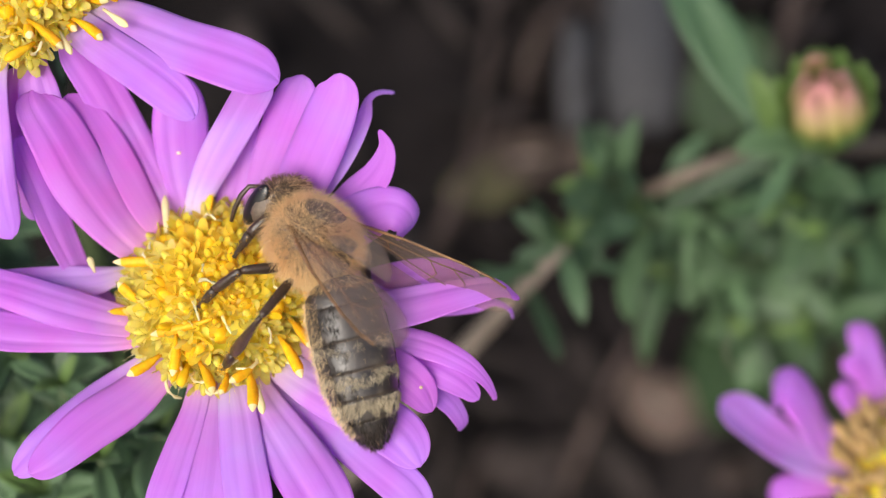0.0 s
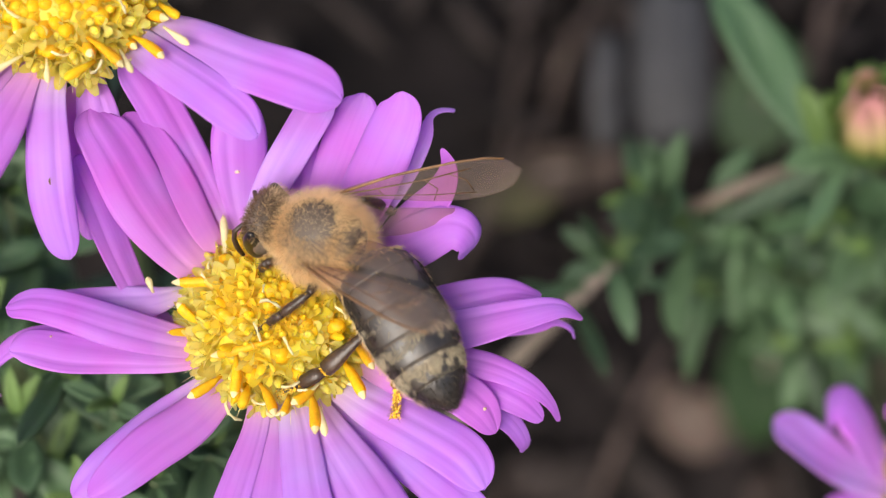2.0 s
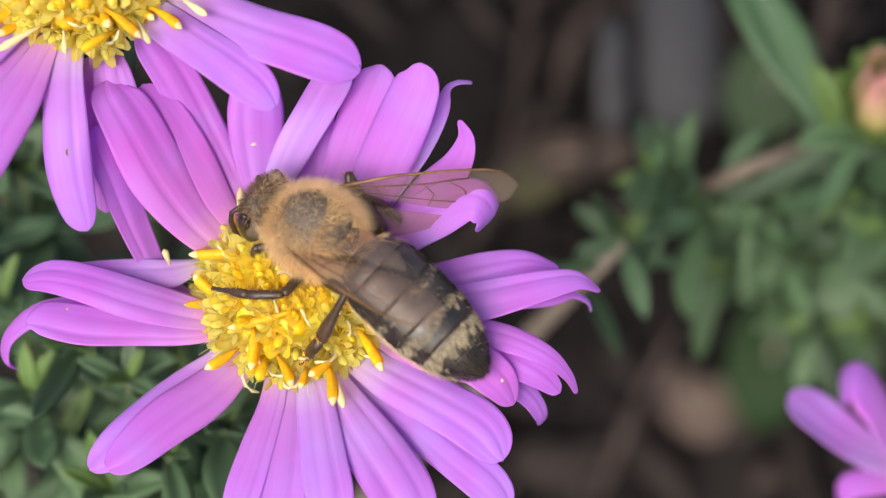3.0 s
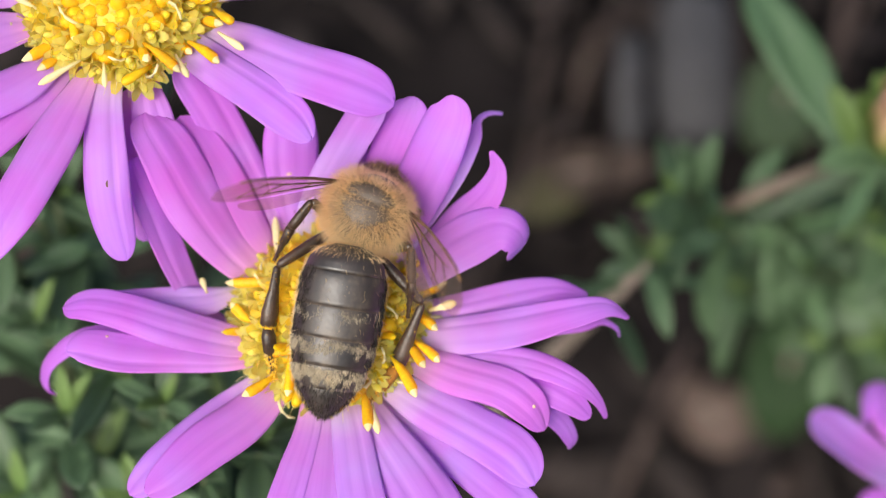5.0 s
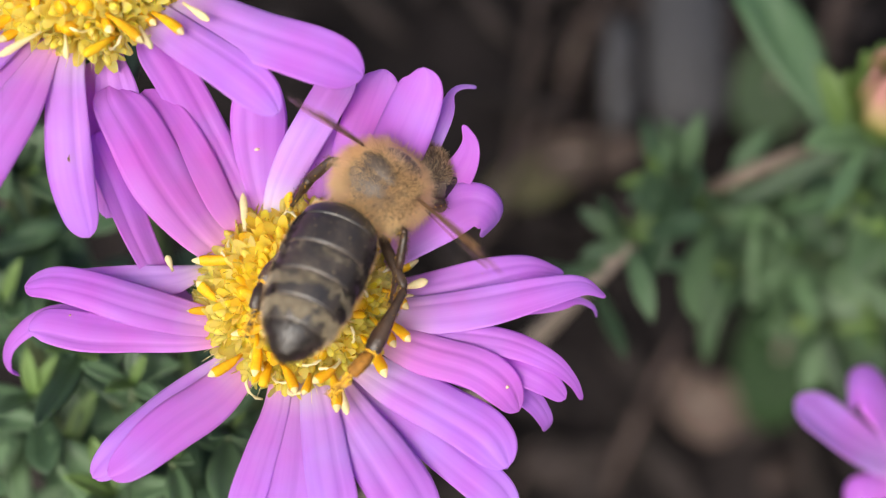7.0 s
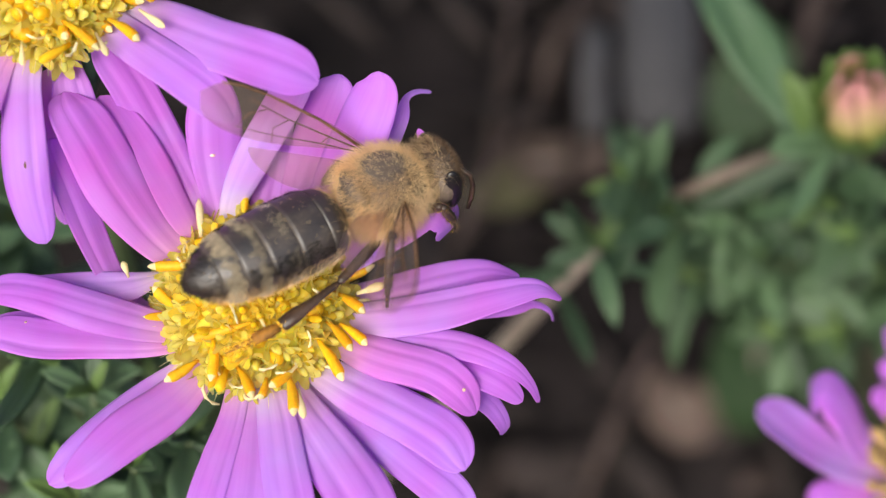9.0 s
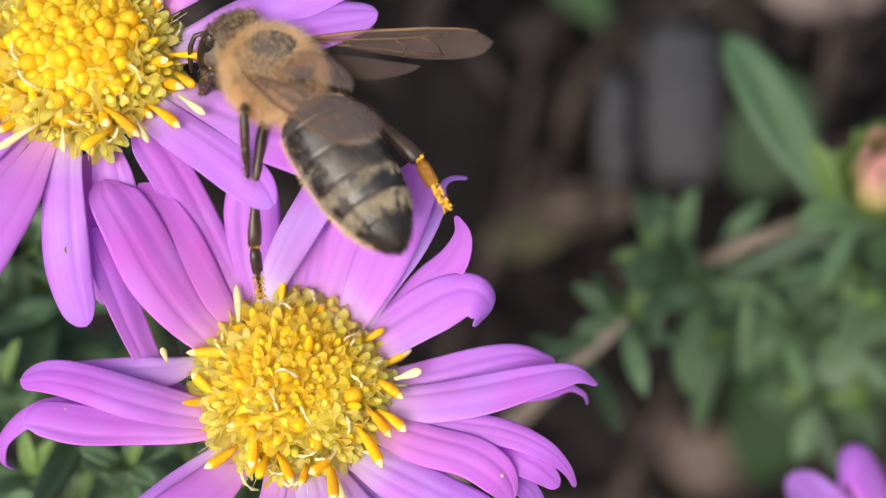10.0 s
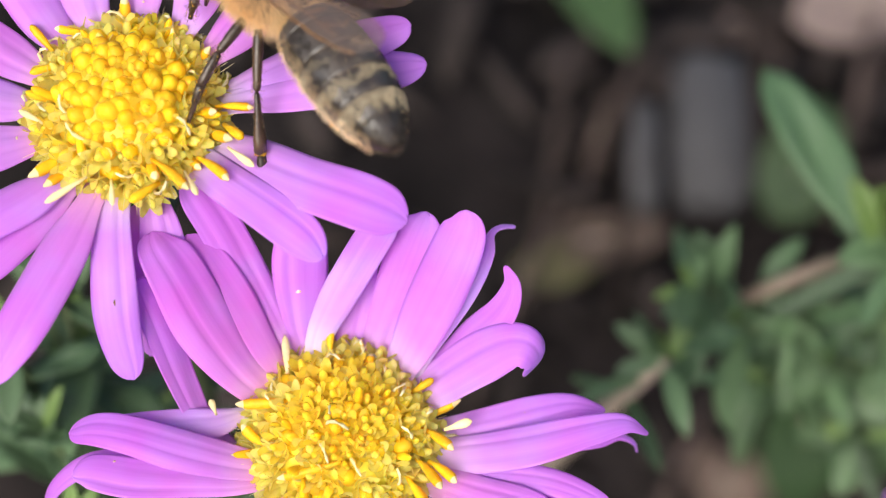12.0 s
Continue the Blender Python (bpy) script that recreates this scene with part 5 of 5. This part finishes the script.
fur("fur", abdomen, FUR, 3800, lambda r: on_abdomen(r, 0.1, 0.9, lambda s, t, q: math.sin(t) < 0.12 or q.random() < 0.03, 0.5), 0.3, 0.008, 9)
fur("bristles", abdomen, FUR_GREY, 120, lambda r: on_abdomen(r, 0.88, 1.0, None, 0.75), 0.2, 0.010, 10)
fur("bristles", abdomen, FUR_DARK, 1500, lambda r: on_abdomen(r, 0.82, 0.995, None, 0.82), 0.26, 0.010, 14, "black bristles on the tail plate")
fur("bristles", abdomen, FUR_DARK, 2600, lambda r: on_abdomen(r, 0.14, 0.84, lambda s, t, q: 0.0 < math.sin(t) < 0.62 and patchy(s * 0.7, t + 2, q, 0.05), 0.85), 0.24, 0.010, 15, "black bristles along the flanks")


# wings: a long forewing with its veins, and the smaller hindwing hooked behind it
def blade(outline, n=10):
    """Closed thin blade between a leading and a trailing edge, each a function of the share along x."""
    bm = bmesh.new()
    lead, trail, long = outline
    top = []
    for i in range(n * 2 + 1):
        s = i / (n * 2)
        a, b = -lead(s), trail(s)
        top.append([Vector((s * long, a + (b - a) * j / 6, 0.06 * math.sin(3 * s) * math.sin(math.pi * j / 6))) * MM for j in range(7)])
    sheet(bm, top, 0.012 * MM)
    return bm


FORE = (lambda s: 0.10 * (1 - s) + 0.32 * math.sin(math.pi * s ** 0.8) - 1.0 * max(0, (s - 0.80) / 0.20) ** 2.5, lambda s: 0.10 * (1 - s) + 1.0 * s ** 8 + 4.2 * s ** 1.25 * max(0, 1 - s ** 2.4) ** 0.6, 8.9)
HIND = (lambda s: 0.05, lambda s: 0.1 + 1.5 * math.sin(math.pi * min(1, 0.08 + 0.92 * s)) ** 0.7, 5.9)


def wing(name):
    w = part(name, blade(FORE), WING, bee, "smoky clear wing with brown veins")
    h = part("hindwing", blade(HIND), WING, w)
    h.matrix_basis = pose(-0.2 * MM, 0.6 * MM, -0.05 * MM, 0, 0, 17)
    for path, r in (
        (((0, 0, 0), (3, -0.3, 0), (5.9, -0.24, 0), (7.3, -0.08, 0), (8.2, 0.2, 0)), 0.075),
        (((0, 0.05, 0), (2.2, 0.2, 0), (4.6, 0.35, 0), (6.6, 0.3, 0)), 0.045),
        (((4.4, 0.34, 0), (4.9, 1.0, 0), (4.6, 1.6, 0)), 0.03),
        (((0, 0.12, 0), (2.4, 0.65, 0), (4.7, 1.3, 0), (6.6, 1.7, 0)), 0.032),
        (((5.6, 0.36, 0), (6.3, 0.9, 0), (6.5, 1.6, 0)), 0.028),
        (((2.2, 0.2, 0), (2.4, 0.62, 0)), 0.028),
    ):
        bm = bmesh.new()
        tube(bm, [Vector(p) * MM for p in path], [r * MM * (1 - 0.4 * i / len(path)) for i in range(len(path))], 6)
        part("vein", bm, LEG_TAN, w)
    return w


wing_one, wing_two = wing("forewing"), wing("forewing")


# legs: thigh, shin and foot, each its own part
def leg(l1, l2, l3, stout=1.2, basket=False, dusty=False, loaded=False):
    got = []
    for name, l, prof, mt in (
        ("femur", l1, ((0, 0.16), (0.1, 0.21), (0.35, 0.24), (0.7, 0.21), (0.93, 0.18), (1, 0.10)), LEG),
        ("tibia", l2, ((0, 0.09), (0.05, 0.16), (0.35, 0.20), (0.75, 0.36 if basket else 0.22), (0.95, 0.34 if basket else 0.2), (1, 0.14)), LEG),
        ("tarsus", l3, ((0, 0.2), (0.15, 0.30 if basket else 0.2), (0.45, 0.28 if basket else 0.18), (0.5, 0.12), (0.66, 0.13), (0.7, 0.09), (0.84, 0.11), (0.88, 0.07), (1, 0.1)), POLLEN_LEG if loaded else LEG),
    ):
        bm = bmesh.new()
        lathe(bm, [(s * l * MM, r * stout * MM) for s, r in prof], 10, 0.68 if basket and name != "femur" else 0.85, 1.0)
        ob = part(name, bm, mt, bee)
        rr = random.Random(len(name))

        def hairs(r, l=l):
            s, t = r.random(), r.uniform(0, math.tau)
            n = Vector((0, math.cos(t), math.sin(t)))
            return Vector((s * l, 0, 0)) + n * 0.17 * stout, n * 0.7 + Vector((0.7, 0, 0))

        fur("bristles", ob, FUR_GREY, 190, hairs, 0.3, 0.008, 20)
        fur("pollen", ob, POLLEN, 22, hairs, 0.07, 0.035, 21, "stray pollen grains")
        if dusty and name != "femur":
            fur("pollen", ob, POLLEN, 260, lambda r, l=l: (Vector((l * r.uniform(0.5 if name == "tarsus" else 0.92, 1.0), r.uniform(-0.24, 0.24), r.uniform(-0.2, 0.2))), Vector((0, 0, 1))), 0.11, 0.05, 31, "bright yellow pollen grains")
        got.append(ob)
    return got


LEGS = {
    "front_a": leg(1.6, 1.4, 1.4), "front_b": leg(1.6, 1.4, 1.4),
    "mid_a": leg(1.9, 1.7, 1.9), "mid_b": leg(1.9, 1.7, 1.9),
    "hind_a": leg(2.8, 3.0, 2.6, 1.2, True, True), "hind_b": leg(2.9, 3.4, 2.7, 1.2, True, True, True),
}


# how the abdomen bends on its waist
ABDOMEN_ROWS = [
    (0, aim(-2.2, 0, -0.3, 0.801, 0.087, 0.593)),
    (0.5, aim(-2.2, 0, -0.3, 0.776, -0.020, 0.631)),
    (1, aim(-2.2, 0, -0.3, 0.799, -0.046, 0.599)),
    (1.5, aim(-2.2, 0, -0.3, 0.695, -0.455, 0.557)),
    (2, aim(-2.2, 0, -0.3, 0.773, -0.585, 0.246)),
    (2.5, aim(-2.2, 0, -0.3, 0.885, -0.427, 0.184)),
    (3, aim(-2.2, 0, -0.3, 0.905, -0.129, 0.405)),
    (3.2, aim(-2.2, 0, -0.3, 0.919, -0.293, 0.266)),
    (4, aim(-2.2, 0, -0.3, 0.833, -0.109, 0.542)),
    (4.8, aim(-2.2, 0, -0.3, 0.650, 0.087, 0.755)),
    (5, aim(-2.2, 0, -0.3, 0.663, 0.260, 0.702)),
    (5.5, aim(-2.2, 0, -0.3, 0.741, 0.411, 0.532)),
    (6, aim(-2.2, 0, -0.3, 0.856, 0.280, 0.434)),
    (6.5, aim(-2.2, 0, -0.3, 0.922, 0.327, 0.208)),
    (7, aim(-2.2, 0, -0.3, 0.854, 0.503, 0.134)),
    (7.2, aim(-2.2, 0, -0.3, 0.733, 0.412, 0.541)),
    (8, aim(-2.2, 0, -0.3, 0.898, 0.180, 0.402)),
    (8.8, aim(-2.2, 0, -0.3, 0.973, -0.070, 0.222)),
    (9, aim(-2.2, 0, -0.3, 0.994, 0.057, -0.095)),
    (9.1, aim(-2.2, 0, -0.3, 1.000, -0.002, 0.007)),
    (9.2, aim(-2.2, 0, -0.3, 0.992, -0.060, 0.110)),
    (9.3, aim(-2.2, 0, -0.3, 0.985, -0.111, 0.133)),
    (9.5, aim(-2.2, 0, -0.3, 0.952, -0.298, 0.068)),
    (10, aim(-2.2, 0, -0.3, 0.953, -0.145, 0.266)),
    (10.5, aim(-2.2, 0, -0.3, 0.963, -0.208, 0.173)),
    (11, aim(-2.2, 0, -0.3, 0.977, -0.143, 0.157)),
    (11.5, aim(-2.2, 0, -0.3, 0.983, -0.112, 0.145)),
    (12, aim(-2.2, 0, -0.3, 0.959, -0.166, 0.229)),
]


def motions():
    walk(bee, BEE_ROWS)
    rest = FLOWER_A.matrix_basis.copy()
    eased = Matrix.Rotation(radians(2.41), 4, Vector((-1.72, 0.73, 1.52))) @ rest
    eased.translation = rest.translation + Vector((-0.000065, -0.000196, 0.000287))
    walk(FLOWER_A, [(0, rest), (8.8, rest), (9.0, rest.lerp(eased, 0.6)), (9.3, eased), (12, eased)])
    still = FLOWER_B.matrix_basis.copy()
    lifted = Matrix.Translation((-0.00008, 0.00015, 0.00013)) @ still
    walk(FLOWER_B, [(0, still), (9.5, still), (10, lifted), (12, lifted)])
    def nod(down):
        """The head bowed by so many degrees about the neck."""
        neck = Vector((1.8, 0, -0.3)) * MM
        return Matrix.Translation(neck) @ Matrix.Rotation(radians(down), 4, "Y") @ Matrix.Translation(-neck)

    walk(head, [(0, nod(0)), (3.2, nod(0)), (4.8, nod(48)), (5.5, nod(50)), (6, nod(30)), (6.5, nod(42)), (7.2, nod(48)), (8.8, nod(8)), (9.5, nod(0)), (12, nod(5))])
    walk(abdomen, ABDOMEN_ROWS)
    walk(thorax, [(t, Matrix.Rotation(radians(down), 4, "Y")) for t, down in ((0, 0), (3.2, 0), (4.8, 32), (5.5, 34), (6, 22), (6.5, 34), (7.2, 36), (8.8, 8), (9.3, 0), (12, 0))])
    walk(wing_one, [
        (0, aim(0.3, 1.75, 0.8, -0.987, 0.150, 0.062, 0.138, 0.574, 0.807)),
        (0.5, aim(0.3, 1.75, 0.8, -0.993, 0.119, 0.000, 0.061, 0.507, 0.860)),
        (1, aim(0.3, 1.75, 0.8, -0.979, 0.167, 0.118, 0.178, 0.409, 0.895)),
        (1.5, aim(0.3, 1.75, 0.8, -0.891, 0.358, 0.280, 0.306, 0.016, 0.952)),
        (2, aim(0.3, 1.75, 0.8, -0.910, 0.281, 0.304, 0.223, -0.285, 0.932)),
        (2.5, aim(0.3, 1.75, 0.8, -0.977, 0.123, 0.174, 0.145, -0.210, 0.967)),
        (3, aim(0.3, 1.75, 0.8, -0.967, 0.161, 0.199, 0.169, -0.188, 0.968)),
        (3.2, aim(0.3, 1.75, 0.8, -0.925, 0.348, 0.154, 0.167, 0.008, 0.986)),
        (4, aim(0.3, 1.75, 0.8, -0.856, 0.499, 0.136, -0.449, -0.848, 0.282)),
        (4.8, aim(0.3, 1.75, 0.8, -0.763, 0.636, 0.114, -0.510, -0.702, 0.497)),
        (5, aim(0.3, 1.75, 0.8, -0.803, 0.346, 0.485, -0.647, -0.697, -0.309)),
        (5.5, aim(0.3, 1.75, 0.8, -0.701, 0.197, 0.686, -0.634, -0.741, -0.221)),
        (6, aim(0.3, 1.75, 0.8, -0.584, 0.436, 0.684, -0.759, -0.628, -0.171)),
        (6.5, aim(0.3, 1.75, 0.8, -0.495, -0.090, 0.864, -0.663, -0.697, -0.273)),
        (7, aim(0.3, 1.75, 0.8, -0.574, -0.138, 0.807, -0.788, -0.282, -0.547)),
        (7.2, aim(0.3, 1.75, 0.8, -0.807, 0.284, 0.517, -0.589, -0.437, -0.680)),
        (8, aim(0.3, 1.75, 0.8, -0.754, 0.487, 0.441, -0.308, -0.855, 0.417)),
        (8.8, aim(0.3, 1.75, 0.8, -0.664, 0.665, 0.342, -0.575, -0.747, 0.335)),
        (9, aim(0.3, 1.75, 0.8, -0.630, 0.313, 0.711, -0.000, -0.915, 0.403)),
        (9.1, aim(0.3, 1.75, 0.8, -0.738, 0.423, 0.526, 0.610, 0.085, 0.788)),
        (9.2, aim(0.3, 1.75, 0.8, -0.803, 0.509, 0.310, 0.386, 0.048, 0.921)),
        (9.3, aim(0.3, 1.75, 0.8, -0.764, 0.512, 0.393, 0.349, -0.184, 0.919)),
        (9.5, aim(0.3, 1.75, 0.8, -0.814, 0.269, 0.514, -0.292, 0.133, 0.947)),
        (10, aim(0.3, 1.75, 0.8, -0.934, 0.173, 0.312, 0.348, 0.253, 0.903)),
        (10.5, aim(0.3, 1.75, 0.8, -0.940, 0.294, 0.170, 0.305, 0.508, 0.806)),
        (11, aim(0.3, 1.75, 0.8, -0.951, 0.250, 0.184, 0.291, 0.508, 0.811)),
        (11.5, aim(0.3, 1.75, 0.8, -0.960, 0.198, 0.196, 0.271, 0.501, 0.822)),
        (12, aim(0.3, 1.75, 0.8, -0.959, 0.249, 0.133, 0.250, 0.527, 0.813)),
    ])
    walk(wing_two, [
        (0, aim(0.3, -1.75, 0.8, -0.794, -0.579, 0.186, 0.637, -0.746, 0.193)),
        (0.5, aim(0.3, -1.75, 0.8, -0.678, -0.727, 0.108, 0.619, -0.657, 0.430)),
        (1, aim(0.3, -1.75, 0.8, -0.773, -0.589, 0.236, 0.644, -0.669, 0.370)),
        (1.5, aim(0.3, -1.75, 0.8, -0.908, -0.386, 0.161, 0.434, -0.882, 0.181)),
        (2, aim(0.3, -1.75, 0.8, -0.829, -0.553, 0.084, 0.495, -0.751, -0.438)),
        (2.5, aim(0.3, -1.75, 0.8, -0.809, -0.581, 0.087, 0.525, -0.717, -0.459)),
        (3, aim(0.3, -1.75, 0.8, -0.742, -0.657, -0.131, 0.575, -0.719, -0.391)),
        (3.2, aim(0.3, -1.75, 0.8, -0.893, -0.397, 0.213, 0.339, -0.904, -0.262)),
        (4, aim(0.3, -1.75, 0.8, -0.889, -0.415, 0.195, 0.311, -0.858, -0.410)),
        (4.8, aim(0.3, -1.75, 0.8, -0.884, -0.433, 0.176, 0.329, -0.844, -0.425)),
        (5, aim(0.3, -1.75, 0.8, -0.748, -0.486, 0.452, 0.625, -0.774, -0.099)),
        (5.5, aim(0.3, -1.75, 0.8, -0.553, -0.625, 0.551, 0.562, -0.768, -0.307)),
        (6, aim(0.3, -1.75, 0.8, -0.595, -0.386, 0.705, 0.244, -0.922, -0.300)),
        (6.5, aim(0.3, -1.75, 0.8, -0.294, -0.599, 0.745, 0.773, -0.535, -0.342)),
        (7, aim(0.3, -1.75, 0.8, -0.350, -0.700, 0.622, 0.878, 0.005, 0.479)),
        (7.2, aim(0.3, -1.75, 0.8, -0.391, -0.797, 0.460, 0.774, -0.014, 0.634)),
        (8, aim(0.3, -1.75, 0.8, -0.565, -0.729, 0.386, 0.073, -0.510, -0.857)),
        (8.8, aim(0.3, -1.75, 0.8, -0.716, -0.632, 0.297, 0.060, -0.480, -0.875)),
        (9, aim(0.3, -1.75, 0.8, -0.366, -0.856, 0.365, -0.068, -0.366, -0.928)),
        (9.1, aim(0.3, -1.75, 0.8, -0.449, -0.796, 0.405, 0.737, -0.587, -0.336)),
        (9.2, aim(0.3, -1.75, 0.8, -0.527, -0.727, 0.441, 0.464, -0.681, -0.567)),
        (9.3, aim(0.3, -1.75, 0.8, -0.567, -0.712, 0.415, 0.297, -0.646, -0.703)),
        (9.5, aim(0.3, -1.75, 0.8, -0.759, -0.612, 0.221, 0.243, -0.259, -0.935)),
        (10, aim(0.3, -1.75, 0.8, -0.693, -0.681, 0.237, 0.588, -0.798, 0.134)),
        (10.5, aim(0.3, -1.75, 0.8, -0.864, -0.473, 0.171, 0.502, -0.796, 0.338)),
        (11, aim(0.3, -1.75, 0.8, -0.629, -0.774, 0.067, 0.585, -0.745, 0.321)),
        (11.5, aim(0.3, -1.75, 0.8, -0.749, -0.605, 0.270, 0.662, -0.694, 0.282)),
        (12, aim(0.3, -1.75, 0.8, -0.774, -0.572, 0.271, 0.633, -0.694, 0.344)),
    ])

    def stride(key, hip, knee_rest, rest, holds=(), knee_held=None, trail=False):
        """Bend a leg at its knee so that its foot stays where it stands, or rests at its place beside the body,
        beside the abdomen if it trails; a place of two numbers lies across and under the abdomen's middle."""
        femur, tibia, tarsus = LEGS[key]
        l1, l2, l3 = [max(v.co.x for v in o.data.vertices) for o in LEGS[key]]
        hip, rest = Vector(hip) * MM, Vector(rest) * MM
        rows = ([], [], [])
        for (t, m), (_, bend) in zip(BEE_ROWS, ABDOMEN_ROWS):
            foot, knee_way = rest, Vector(knee_rest)
            if trail:
                foot, knee_way = bend @ rest, bend.to_3x3() @ knee_way
            for t0, t1, place in holds:
                if t0 <= t <= t1 and len(place) == 2:
                    foot = bend @ (Vector((-4.2, place[0], place[1])) * MM)
                elif t0 <= t <= t1:
                    foot, knee_way = m.inverted() @ Vector(place), Vector(knee_held or knee_rest)
            reach = foot - hip
            long = l2 + l3 * 0.85
            d = min(max(reach.length, abs(l1 - long) * 1.05), (l1 + long) * 0.985)
            u = reach.normalized()
            side = (knee_way - u * knee_way.dot(u)).normalized()
            c = (l1 * l1 + d * d - long * long) / (2 * l1 * d)
            knee = hip + u * (l1 * c) + side * (l1 * math.sqrt(max(0, 1 - c * c)))
            end = hip + u * d
            shin = (end - knee).normalized()
            ankle = knee + (shin + side * 0.12).normalized() * l2
            rows[0].append((t, basis(hip, knee - hip, side)))
            rows[1].append((t, basis(knee, ankle - knee, side)))
            rows[2].append((t, basis(ankle, end - ankle, side)))
        for ob, r in zip((femur, tibia, tarsus), rows):
            walk(ob, r)

    stride("front_a", (1.3, 0.8, -1.4), (0.6, 0.8, 0.5), (2.7, 1.4, -3.0), [(-1, 1.2, (0.00114, -0.00065, 0.08982))])
    stride("front_b", (1.3, -0.8, -1.4), (0.6, -0.8, 0.5), (2.7, -1.4, -3.0))
    stride("mid_a", (-0.2, 1.4, -1.4), (-0.6, 0.9, 0.6), (-2.2, 3.2, -3.0), [(-1, 2.2, (-0.00070, -0.00263, 0.08816)), (2.4, 2.6, (-0.00108, -0.00327, 0.08762)), (2.9, 3.3, (-0.00335, -0.00217, 0.08854)), (9.4, 9.6, (-0.00353, 0.00406, 0.09442)), (10.4, 11.7, (-0.00817, 0.00713, 0.09766)), (11.9, 13, (-0.00715, 0.00800, 0.09838))], (0.2, 0.9, 0.2))
    stride("mid_b", (-0.2, -1.4, -1.4), (-0.6, -0.9, 0.6), (-2.0, -3.6, -3.0))
    stride("hind_a", (-1.1, 1.4, -1.4), (0.2, 1.0, 0.3), (-6.6, 2.3, -2.4), [(-1, 3.3, (0.00042, -0.00446, 0.08582)), (9.9, 10.2, (-0.00130, 0.00060, 0.09180)), (10.4, 11.7, (-0.00411, 0.00595, 0.09183)), (11.9, 13, (-0.00326, 0.00630, 0.09434))], (-0.5, 0.9, -0.3), True)
    stride("hind_b", (-1.1, -1.4, -1.4), (0.2, -1.0, 0.3), (-7.4, -2.4, -2.6), [(0.4, 2.2, (0.00590, -0.00650, 0.08510)), (2.4, 3.3, (0.00420, -0.00060, 0.08780)), (9.4, 9.6, (0.00649, 0.00154, 0.09213)), (9.9, 10.1, (0.00715, 0.00304, 0.09560)), (10.4, 13, (-0.6, -2.6))], (-0.6, -1.0, 0.4), True)



motions()
